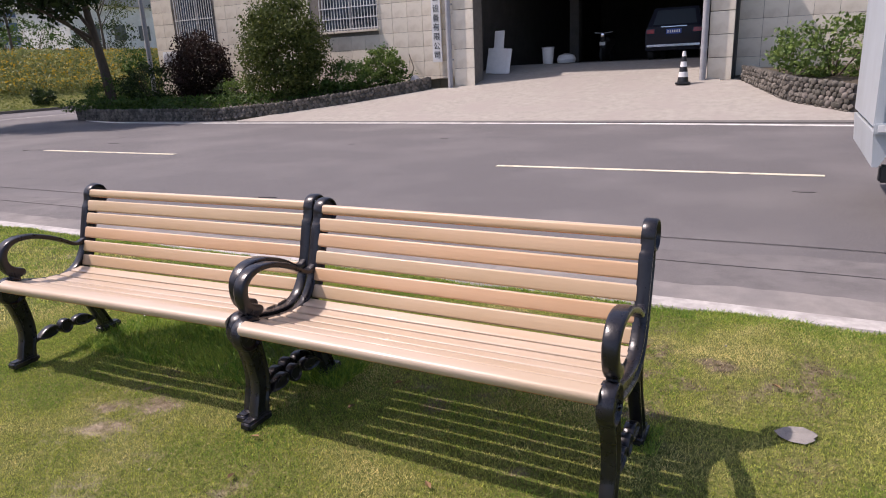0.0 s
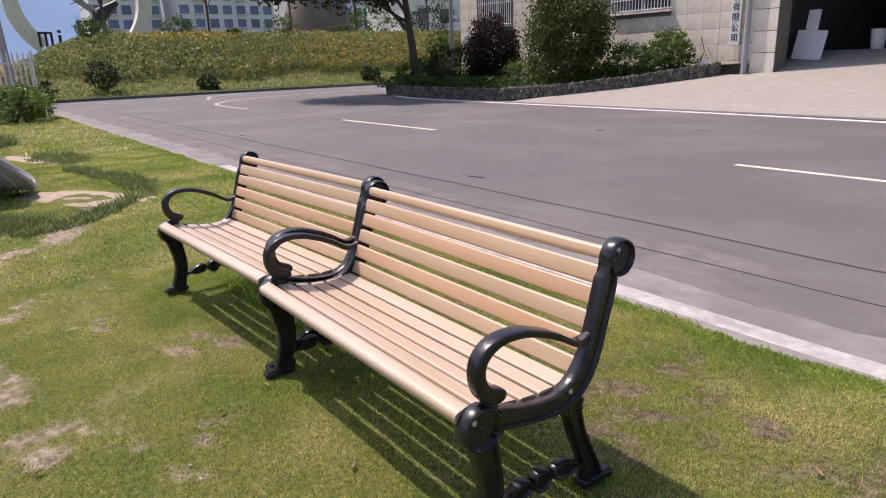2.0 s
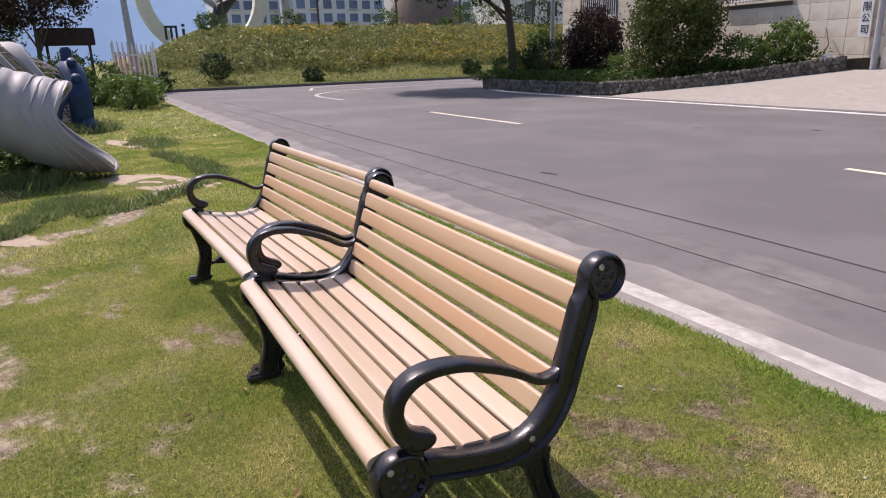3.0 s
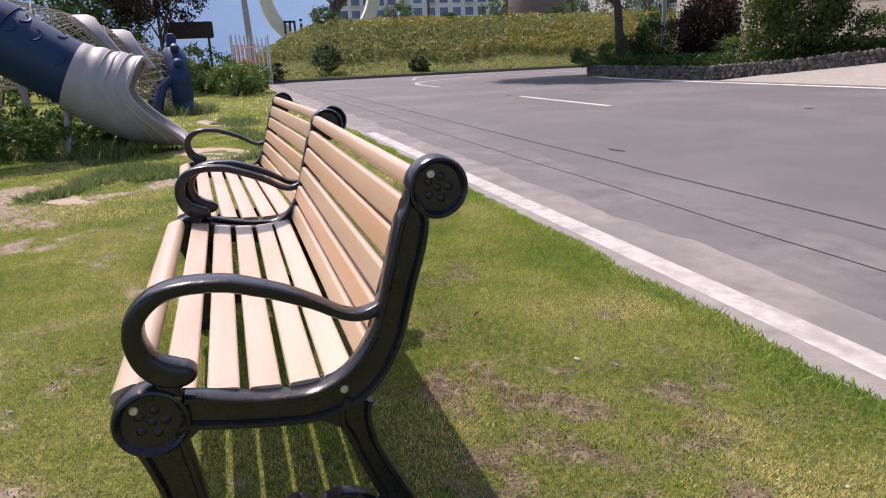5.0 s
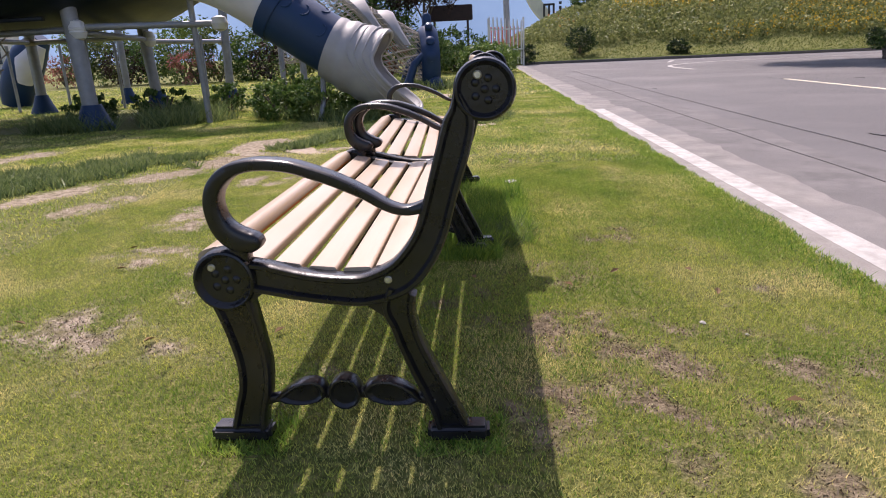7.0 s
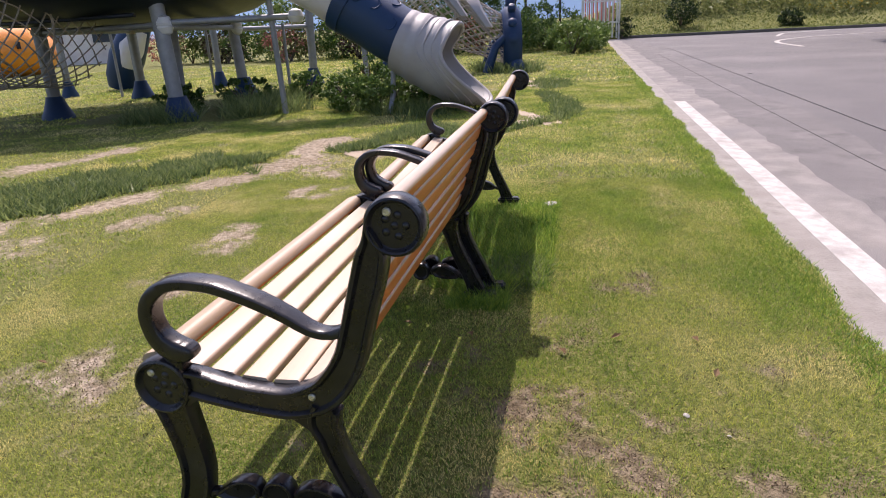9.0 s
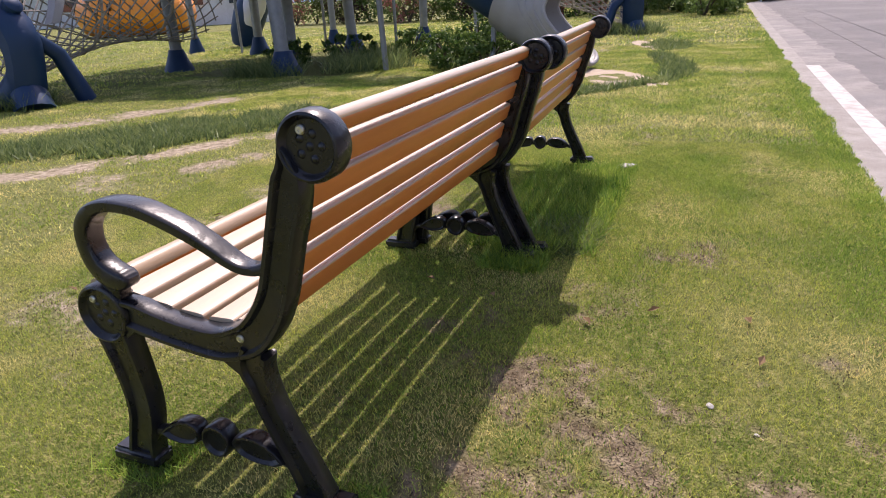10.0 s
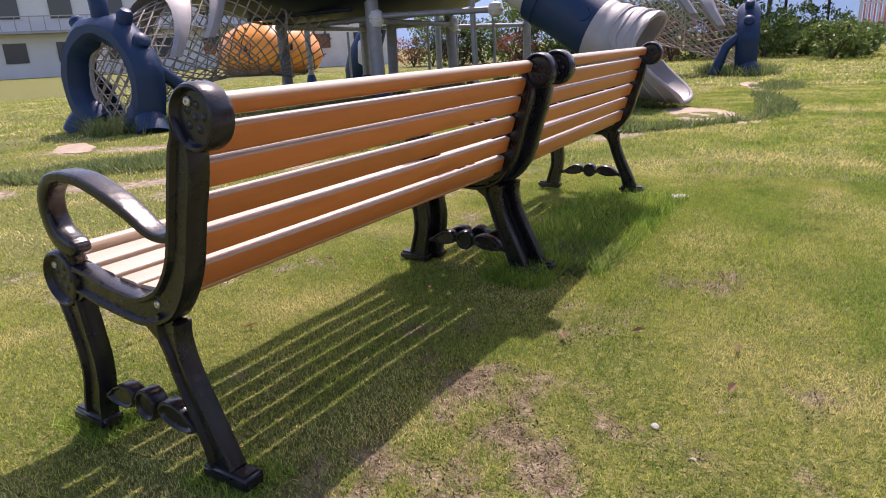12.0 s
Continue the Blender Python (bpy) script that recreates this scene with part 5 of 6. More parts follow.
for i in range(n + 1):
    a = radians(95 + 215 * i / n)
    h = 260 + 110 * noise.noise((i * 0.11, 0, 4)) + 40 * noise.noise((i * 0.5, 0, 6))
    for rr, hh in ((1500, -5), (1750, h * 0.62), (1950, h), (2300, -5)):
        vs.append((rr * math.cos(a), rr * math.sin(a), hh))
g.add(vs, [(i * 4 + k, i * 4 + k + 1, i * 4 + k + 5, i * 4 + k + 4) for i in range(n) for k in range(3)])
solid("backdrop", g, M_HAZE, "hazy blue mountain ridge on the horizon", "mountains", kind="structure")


# ---- playground ----
M_BLUE = surface("dark_blue_plastic", [(0.0045, 0.024, 0.072), (0.0075, 0.035, 0.100)], rough=0.5, scale=3, bump=0.06, bump_scale=25, coat=0.05, spec=0.35, stain=(0.010, 0.038, 0.092))
M_NAVY = surface("navy_plastic", [(0.006, 0.010, 0.022), (0.010, 0.016, 0.032)], rough=0.4, scale=3, bump=0.05)
M_PALE = surface("pale_grey_plastic", [(0.30, 0.285, 0.285), (0.37, 0.355, 0.355)], rough=0.55, scale=3, bump=0.08, bump_scale=20, stain=(0.25, 0.235, 0.23))
M_MILK = surface("milky_white_plastic", [(0.58, 0.58, 0.60), (0.68, 0.68, 0.69)], rough=0.35, scale=2, stain=(0.52, 0.45, 0.42))
M_POLE = surface("galvanised_pole", [(0.22, 0.23, 0.25), (0.30, 0.31, 0.33)], rough=0.5, metal=0.3, scale=8)
M_ROPE = surface("beige_rope", [(0.30, 0.26, 0.22), (0.40, 0.36, 0.31)], rough=0.9, scale=20)
M_ORANGE = surface("orange_plastic", [(0.80, 0.235, 0.008), (0.88, 0.31, 0.02)], rough=0.45, scale=2, bump=0.05, coat=0.2)

slide = thing("tube_slide", (-7.6, 0, 0), "blue tube slide with a pale grey open mouth", "slide")


def shell(g, path, radii, thick=0.03, n=28, reach=lambda th: 1.0, ripple=0.0, squash=None):
    """A tube with walls along a path in the y-z plane; reach(angle) cuts it short, angle 0 on top."""
    p = spline(path, 8)
    k = len(p)
    r = [q[0] for q in spline([(a, 0) for a in radii], 8)]
    inner, outer = [], []

    def at(s):
        s = min(max(s, 0.0), 1.0) * (k - 1)
        i = min(int(s), k - 2)
        f = s - i
        c = p[i] * (1 - f) + p[i + 1] * f
        d = p[i + 1] - p[i]
        d = d / np.linalg.norm(d)
        i2 = min(i, len(r) - 2)
        return c, d, r[i2] * (1 - f) + r[i2 + 1] * f

    rows = 26
    for j in range(rows + 1):
        a, b = [], []
        for m in range(n):
            th = 2 * math.pi * m / n
            s = j / rows * reach(th)
            c, d, rad = at(s)
            nr = np.array([0, -d[2], d[1]])
            side = np.array([1.0, 0, 0])
            rip = ripple * math.sin(s * 34 + 1.5 * math.cos(th)) * (1 if s > 0.08 else 0)
            v = nr * math.cos(th) + side * math.sin(th)
            a.append(tuple(c + v * (rad + rip)))
            b.append(tuple(c + v * (rad - thick)))
        outer.append(a)
        inner.append(b)
    loops = outer + inner[::-1]
    vs = [q for lp in loops for q in lp]
    L = len(loops)
    fs = [(i * n + j, i * n + (j + 1) % n, ((i + 1) % L) * n + (j + 1) % n, ((i + 1) % L) * n + j) for i in range(L) for j in range(n)]
    g.add(vs, fs)
    return g


def mouth_reach(th):
    return 0.48 + 0.08 * max(0.0, math.cos(th)) + 0.52 * smooth01((1 - math.cos(th)) * 0.8 - 0.55)


part("blue_tube", shell(Geo(), [(0, 1.70, 1.42), (0, 2.0, 1.23), (0, 2.3, 1.03), (0, 2.56, 0.87)], [0.375] * 4), M_BLUE, slide, "dark blue tube with moulded scales")
part("white_tube", shell(Geo(), [(0.0, 0.55, 1.98), (0, 0.95, 1.86), (0, 1.35, 1.66), (0, 1.72, 1.42)], [0.35] * 4), M_MILK, slide, "milky white tube section")
part("upper_tube", shell(Geo(), [(-0.6, -0.9, 2.15), (-0.3, -0.4, 2.12), (-0.1, 0.1, 2.08), (0.0, 0.56, 1.975)], [0.40, 0.40, 0.38, 0.35]), M_PALE, slide, "pale grey upper tube section")
part("mouth", shell(Geo(), [(0, 2.42, 0.93), (0, 2.76, 0.76), (0, 3.16, 0.60), (0, 3.63, 0.45)], [0.405, 0.46, 0.50, 0.42], 0.045, 40, mouth_reach, 0.010), M_PALE, slide, "pale grey flared fish mouth")
# raised folds that follow the lip of the mouth
lip = spline([(0, 2.42, 0.93), (0, 2.76, 0.76), (0, 3.16, 0.60), (0, 3.63, 0.45)], 8)
lip_r = [q[0] for q in spline([(0.405, 0), (0.46, 0), (0.50, 0), (0.42, 0)], 8)]
for back, rad in ((0.0, 0.028), (0.10, 0.014), (0.19, 0.012), (0.28, 0.009)):
    pts = []
    for k in range(48):
        th = 2 * math.pi * k / 48
        s1 = (mouth_reach(th) - back - 0.02 * math.sin(3 * th)) * (len(lip) - 1)
        i0 = max(0, min(int(s1), len(lip) - 2))
        f0 = s1 - i0
        c0 = lip[i0] * (1 - f0) + lip[i0 + 1] * f0
        d0 = lip[i0 + 1] - lip[i0]
        d0 = d0 / np.linalg.norm(d0)
        r0 = lip_r[i0] * (1 - f0) + lip_r[i0 + 1] * f0 - (0.02 if back == 0 else 0)
        pts.append(Vector(c0) + (Vector((0, -d0[2], d0[1])) * math.cos(th) + Vector((1, 0, 0)) * math.sin(th)) * r0)
    part("lip_fold", Geo().tube(pts, rad, 8, closed=True), M_PALE, slide)
for th0, s0 in ((0.5, 1.9), (0.9, 2.05), (0.3, 2.2), (1.2, 2.3), (0.7, 2.4), (1.0, 1.85)):
    ax = Vector((0, 0.83, -0.56)).normalized()
    nr = Vector((0, 0.56, 0.83)).normalized()
    c0 = Vector((0, 1.72, 1.42)) + ax * ((s0 - 1.72) / 0.83)
    pts = []
    for k in range(9):
        th = th0 + 0.22 * math.cos(math.pi * k / 8)
        pts.append(c0 + ax * 0.07 * math.sin(math.pi * k / 8) + (nr * math.cos(th) + Vector((1, 0, 0)) * math.sin(th)) * 0.377)
    part("scale", Geo().tube(pts, 0.010, 6), M_BLUE, slide)
part("collar", shell(Geo(), [(0, 1.66, 1.46), (0, 1.74, 1.405), (0, 1.80, 1.36)], [0.395] * 3), M_BLUE, slide)
part("support", Geo().tube([(0.1, 2.30, 0.55), (0.1, 2.28, 0.25), (0.25, 2.25, 0.0)], 0.035, 8), M_POLE, slide)

tower = thing("play_tower", (-9.0, -2.0, 0), "raised play tower with a dark fish-belly deck", "play tower")


def leg(x, y, top, r=0.085, boot=True, tilt=(0, 0)):
    o = part("leg", Geo().tube([(x + 9.0, y + 2.0, -0.03), (x + 9.0 + tilt[0], y + 2.0 + tilt[1], top)], r, 14), M_POLE, tower)
    if boot:
        part("boot", Geo().lathe([(r * 2.6, -0.03), (r * 2.5, 0.04), (r * 1.9, 0.16), (r * 1.35, 0.30), (r * 1.25, 0.34), (r * 1.02, 0.34)], (x + 9.0, y + 2.0, 0), "z", 18), M_BLUE, o, "dark blue cone boot")
    return o


for x, y, top, r, bt, tl in ((-7.9, -3.3, 2.4, 0.095, True, (0, 0)), (-7.2, -0.72, 2.6, 0.10, True, (-0.1, -0.18)), (-10.9, -3.9, 2.4, 0.09, True, (0, 0)), (-10.7, -1.55, 2.4, 0.095, True, (0, -0.15)),
                             (-7.75, 0.60, 1.75, 0.04, False, (0, -0.05)), (-11.5, -6.1, 2.2, 0.07, True, (0, 0)), (-12.8, -1.0, 2.2, 0.085, True, (0.1, 0.1)), (-12.9, -3.3, 2.2, 0.07, True, (0, 0)), (-9.2, -1.95, 2.2, 0.09, True, (0, 0.05)),
                             (-14.0, 0.3, 2.2, 0.075, True, (0, 0)), (-13.4, 0.0, 2.2, 0.06, False, (0, 0))):
    leg(x, y, top, r, bt, tl)
belly = Geo()
belly.sweep([[(0.35 + 2.75 * math.cos(t) * w, yy * 1.15, 1.98 + (0.68 if math.sin(t) < 0 else 0.30) * math.sin(t) * w) for t in (2 * math.pi * k / 20 for k in range(20))] for yy, w in ((-2.7, 0.25), (-2.2, 0.7), (-1.2, 0.95), (0, 1.0), (1.0, 0.88), (1.6, 0.55), (1.85, 0.2))])
part("deck_belly", belly, M_NAVY, tower, "glossy near-black curved deck underside")
for a, b, z in (((-7.9, -3.3), (-7.25, -0.75), 1.28), ((-7.25, -0.75), (-7.8, 0.9), 1.30), ((-10.9, -3.9), (-7.9, -3.3), 1.28), ((-10.7, -1.6), (-7.25, -0.75), 1.24), ((-10.9, -3.9), (-10.7, -1.55), 1.28), ((-12.8, -1.0), (-10.7, -1.55), 1.2)):
    bmv = part("beam", Geo().tube([(a[0] + 9, a[1] + 2, z), (b[0] + 9, b[1] + 2, z)], 0.042, 10), M_POLE, tower)
    for q in (a, b):
        part("clamp", Geo().lathe([(0.03, -0.10), (0.085, -0.075), (0.115, 0), (0.085, 0.075), (0.03, 0.10)], (q[0] + 9, q[1] + 2, z), "z", 14), M_MILK, bmv)
part("deck_rim", Geo().tube([(-1.9, -2.3, 1.42), (0.4, -2.5, 1.42), (1.9, -1.2, 1.40), (1.85, 0.9, 1.42)], 0.03, 8), M_NAVY, tower)
for x, y in ((-11.4, -2.6), (-11.9, -2.2), (-11.2, -4.6), (-10.2, -0.4), (-12.2, -4.2)):
    part("rail_post", Geo().tube([(x + 9, y + 2, 0), (x + 9, y + 2, 1.25)], 0.028, 8), M_POLE, tower)


def net_tunnel(at, end, r0, r1, label, rz):
    """Rope tunnel along the local x axis with a blue crested ring at its mouth."""
    nt = thing("net_tunnel", at, label, "climbing net", "rope net tunnels", rz=rz)
    e = Vector(end)

    def point(s, th):
        c = Vector((e.x * s, 0, 0.62 + e.z * s + 0.25 * math.sin(math.pi * s)))
        r = r0 + (r1 - r0) * s
        return c + Vector((0, math.cos(th) * r, math.sin(th) * r))

    net = Geo()
    turns = 22
    for k in range(turns):
        for sg in (-1, 1):
            net.tube([point(j / 14, 2 * math.pi * (k / turns + sg * j / 14 * 0.62)) for j in range(15)], 0.010, 5, caps=False)
    for j in range(0, 15, 5):
        net.tube([point(j / 14, 2 * math.pi * q / 20) for q in range(20)], 0.018, 5, closed=True)
    part("rope_net", net, M_ROPE, nt)
    part("mouth_hoop", Geo().tube([(0.0, 0.47 * math.cos(a), 0.60 + 0.50 * math.sin(a)) for a in (2 * math.pi * q / 28 for q in range(28))], 0.035, 8, closed=True), M_PALE, nt)
    web = Geo()
    for k in range(-3, 4):
        for dy, dz in ((0.7, 0.72), (0.7, -0.72)):
            cy, cz = -dz * k * 0.14, 0.60 + dy * k * 0.14
            half = math.sqrt(max(0.0, 0.46 ** 2 - (k * 0.14) ** 2))
            web.tube([(0.01, cy + dy * f * half, cz + dz * f * half) for f in (-1, -0.3, 0.3, 1)], 0.010, 5)
    part("mouth_net", web, M_ROPE, nt)
    body = Geo()
    rings = []
    for q in range(33):
        a = radians(-58 + 296 * q / 32)
        c = Vector((0.04, 0.66 * math.cos(a), 0.60 + 0.66 * math.sin(a)))
        wd = 0.175 + 0.06 * max(0, -math.sin(a)) + 0.025 * math.sin(a * 7) + 0.012 * math.sin(a * 17)
        rd = Vector((0, math.cos(a), math.sin(a)))
        rings.append([c + rd * (wd * math.cos(t)) + Vector((0.22 * math.sin(t), 0, 0)) for t in (2 * math.pi * k / 10 for k in range(10))])
    body.sweep(rings)
    part("blue_ring", body, M_BLUE, nt, "dark blue sculpted ring")
    for a, h, w in ((90, 0.34, 0.12), (122, 0.24, 0.10), (60, 0.25, 0.10), (36, 0.16, 0.11), (148, 0.18, 0.11), (12, 0.10, 0.12), (172, 0.12, 0.12)):
        rd = Vector((0, math.cos(radians(a)), math.sin(radians(a))))
        c = Vector((0.04, 0, 0.60)) + rd * 0.74
        part("crest", Geo().tube([c - rd * 0.06, c + rd * h * 0.35, c + rd * h * 0.75, c + rd * h * 0.95, c + rd * h], [w * 0.95, w * 0.9, w * 0.95, w * 0.6, w * 0.12], 12), M_BLUE, nt)
    for s in (-1, 1):
        part("foot", Geo().tube([(0.05, s * 0.50, 0.28), (0.10, s * 0.66, 0.12), (0.14, s * 0.72, -0.02)], [0.15, 0.19, 0.22], 12), M_BLUE, nt)
        part("brace", Geo().tube([(0.1, s * 0.6, 0.95), (-0.35, s * 0.72, 0.55), (-0.55, s * 0.78, 0.0)], [0.07, 0.09, 0.11], 10), M_BLUE, nt)
    for s0, s1, th in ((0.14, 0.50, 0.10), (0.30, 0.72, 0.09)):
        rings = []
        for q in range(17):
            f = q / 16
            th1 = math.pi * (0.02 + 0.92 * f)
            c = point(s0 + (s1 - s0) * math.sin(math.pi * f) * 0.4, th1)
            ax = point(s0, 0) * 0.5 + point(s0, math.pi) * 0.5
            rd = (c - ax).normalized()
            wd = 0.10 + 0.14 * math.sin(math.pi * f) ** 2
            rings.append([c + rd * 0.02 + Vector((wd, 0, 0)), c + rd * 0.08 + Vector((wd * 0.6, 0, 0)), c + rd * 0.08 - Vector((wd * 0.6, 0, 0)), c + rd * 0.02 - Vector((wd, 0, 0))])
        fin = Geo()
        fin.sweep(rings)
        part("fin", fin, M_PALE, nt, "pale grey curved fin band")
    return nt


net_tunnel((-4.35, -2.75, 0), (-3.4, 0, 0.80), 0.52, 0.95, "rope net tunnel with a dark blue crested mouth", 4)
net_tunnel((-14.8, 3.05, 0), (-3.4, 0, 0.95), 0.52, 0.90, "rope net tunnel with a dark blue crested mouth", 100)

pod = thing("play_pod", (-22.0, -18.4, 0), "large orange rounded plastic play pod", "play house")
rings = [(1.75, -0.02), (2.1, 0.15), (2.35, 0.65), (2.3, 1.2), (1.95, 1.75), (1.3, 2.15), (0.5, 2.35), (0.02, 2.4)]
pg = Geo().lathe(rings, (0, 0, 0), "z", 40)
pg.v = [(x * (1 + 0.03 * math.cos(8 * math.atan2(y, x))), y * (1 + 0.03 * math.cos(8 * math.atan2(y, x))), z) for x, y, z in pg.v]
part("body", pg, M_ORANGE, pod)
part("cap", Geo().lathe([(0.40, 2.33), (0.30, 2.5), (0.05, 2.6)], (0, 0, 0), "z", 16), M_ORANGE, pod)
for a in (20, 70):
    part("window", Geo().box((0, 0, 1.15), (0.12, 0.10, 0.26), Matrix.Rotation(radians(a), 3, "Z")), M_NAVY, pod).location = (2.32 * math.cos(radians(a)), 2.32 * math.sin(radians(a)), 0)
whale = thing("spring_whale", (-13.2, -5.6, 0), "dark blue and white fish-shaped play figure", "play figure")
part("body", Geo().tube([(0, -0.5, 0.05), (0, -0.42, 0.30), (0, -0.2, 0.72), (0, 0.05, 1.10), (0, 0.40, 1.45)], [0.28, 0.36, 0.40, 0.36, 0.2], 16), M_BLUE, whale)
part("belly", Geo().tube([(0.16, -0.1, 0.55), (0.18, 0.12, 0.95), (0.12, 0.40, 1.30)], [0.20, 0.28, 0.14], 12), M_MILK, whale)


# ---- box lorry on the road ----
M_LORRY = surface("pale_grey_lorry_paint", [(0.40, 0.44, 0.46), (0.48, 0.52, 0.54)], rough=0.45, scale=2, bump=0.05, bump_scale=10, stain=(0.36, 0.39, 0.40))
M_REFLECT_R = surface("red_reflector", [(0.45, 0.02, 0.02), (0.55, 0.04, 0.03)], rough=0.3, scale=20)
lorry = thing("box_lorry", (0.98, 8.4, ROAD_Z), "pale grey ribbed box lorry with a worn tail", "lorry")
part("box", Geo().box((2.4, 1.05, 2.05), (4.8, 2.0, 2.5)), M_LORRY, lorry, bevel=0.02)
rib = Geo().prism([(-0.05, 0), (-0.032, -0.032), (0.032, -0.032), (0.05, 0)], 0.88, 3.25, lambda u, v, w: (u, v, w)).mesh("rib", M_LORRY, smooth=False)
for i in range(11):
    o = part("rib", rib, M_LORRY, lorry)
    o.location = (0.22 + i * 0.098, 0.05, 0)
for x in (0.03, 1.28, 3.0):
    part("corner_post", Geo().box((x, 0.035, 2.05), (0.07, 0.06, 2.46)), M_LORRY, lorry, bevel=0.008)
door = part("side_door", Geo().box((2.1, 0.035, 2.05), (1.55, 0.05, 2.35)), M_LORRY, lorry, bevel=0.01)
for z in (1.35, 1.75, 2.3):
    part("pressed_panel", Geo().box((2.1, 0.006, z), (1.2, 0.03, 0.26)), M_LORRY, door, bevel=0.012)
part("latch", Geo().box((1.28, -0.01, 1.18), (0.13, 0.05, 0.06)), M_CHROME, lorry, bevel=0.008)
for x in (0.50, 0.66):
    part("tie_ring", Geo().box((x, 0.005, 0.93), (0.06, 0.04, 0.08)), M_BLACK, lorry, bevel=0.01)
part("side_rail", Geo().box((2.4, 0.02, 0.81), (4.8, 0.08, 0.09)), M_LORRY, lorry, bevel=0.01)
for i in range(7):
    part("reflector", Geo().box((0.31 + i * 0.42, -0.024, 0.815), (0.15, 0.012, 0.055)), M_REFLECT_R, lorry, "red reflector strip")
    part("reflector", Geo().box((0.10 + i * 0.42, -0.024, 0.815), (0.15, 0.012, 0.055)), M_WHITE, lorry, "white reflector strip")
part("tail_plate", Geo().prism([(0, 0.78), (0.22, 0.78), (0.06, 0.50), (0.02, 0.50)], 0.0, 2.0, lambda u, v, w: (u, w + 0.03, v)), M_LORRY, lorry, smooth=False)
part("tail_lamp", Geo().box((0.12, 0.10, 0.44), (0.08, 0.10, 0.14)), M_BLACK, lorry, bevel=0.015)
part("chassis", Geo().box((2.5, 0.65, 0.66), (4.8, 0.12, 0.18)).box((2.5, 1.45, 0.66), (4.8, 0.12, 0.18)).box((0.5, 1.05, 0.66), (0.10, 0.9, 0.12)), M_BLACK, lorry, bevel=0.01)
wheel(lorry, (0.75, 1.0, 0.50), 0.33, 0.18, "z")
for y in (0.16, 1.95):
    for x in (1.62, 4.3):
        wheel(lorry, (x, y, 0.33), 0.33, 0.22, "y")
part("mudguard", Geo().prism([(0.42 * math.cos(a), 0.42 * math.sin(a)) for a in (math.pi * k / 12 for k in range(13))] + [(0.39 * math.cos(a), 0.39 * math.sin(a)) for a in (math.pi * k / 12 for k in range(12, -1, -1))], 0.05, 0.40, lambda u, v, w: (u + 1.62, w, v + 0.34)), M_BLACK, lorry, smooth=False)
part("axle", Geo().tube([(1.62, 0.2, 0.33), (1.62, 1.9, 0.33)], 0.07, 10), M_BLACK, lorry)
part("cab", Geo().prism([(4.9, 0.5), (6.3, 0.5), (6.3, 1.35), (6.0, 2.2), (4.9, 2.25)], 0.15, 1.95, lambda u, v, w: (u, w, v)), M_LORRY, lorry, bevel=0.04)
part("cab_window", Geo().box((5.6, 0.145, 1.7), (0.75, 0.02, 0.55)), M_GLASS, lorry, smooth=False)


# ---- lawn plants, sandy flags and small stones ----
GX, GY = np.arange(-12.0, 4.01, 0.05), np.arange(-6.0, 6.01, 0.05)
DRY_GRID = np.array([[dryness(x, y) for x in GX] for y in GY])
Z_GRID = np.array([[ground_z(x, min(y, LAWN_EDGE)) for x in GX] for y in GY])
LUSH_GRID = np.array([[fbm(x, y, 0.9, 13.0) + 0.5 * fbm(x, y, 3.5, 14.0) for x in GX] for y in GY])
EX = np.arange(-36.0, 4.01, 0.02)
EDGE = np.array([edge_y(x) for x in EX])


def sample(grid, x, y, outside):
    u, v = (x - GX[0]) / 0.05, (y - GY[0]) / 0.05
    ok = (u >= 0) & (v >= 0) & (u < len(GX) - 1.001) & (v < len(GY) - 1.001)
    u, v = np.where(ok, u, 0), np.where(ok, v, 0)
    i, j = u.astype(int), v.astype(int)
    a, b = u - i, v - j
    g = grid[j, i] * (1 - a) * (1 - b) + grid[j, i + 1] * a * (1 - b) + grid[j + 1, i] * (1 - a) * b + grid[j + 1, i + 1] * a * b
    return np.where(ok, g, outside)


def dry_at(x, y):
    return sample(DRY_GRID, x, y, 0.2)


def edge_at(x):
    return np.interp(x, EX, EDGE)


def lush_shade_at(x, y):
    """How rank the grass stands: more beside the kerb and behind the benches, plus painted bench shade."""
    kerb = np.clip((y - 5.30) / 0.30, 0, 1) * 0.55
    # ranker growth behind the benches, and their shade put in as deeper green
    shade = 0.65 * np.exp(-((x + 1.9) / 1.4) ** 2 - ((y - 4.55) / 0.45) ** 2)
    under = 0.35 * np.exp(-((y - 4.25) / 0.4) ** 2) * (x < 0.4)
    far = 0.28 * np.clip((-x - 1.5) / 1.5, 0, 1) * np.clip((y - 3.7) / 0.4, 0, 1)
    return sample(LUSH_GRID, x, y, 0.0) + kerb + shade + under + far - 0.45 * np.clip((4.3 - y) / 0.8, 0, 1)


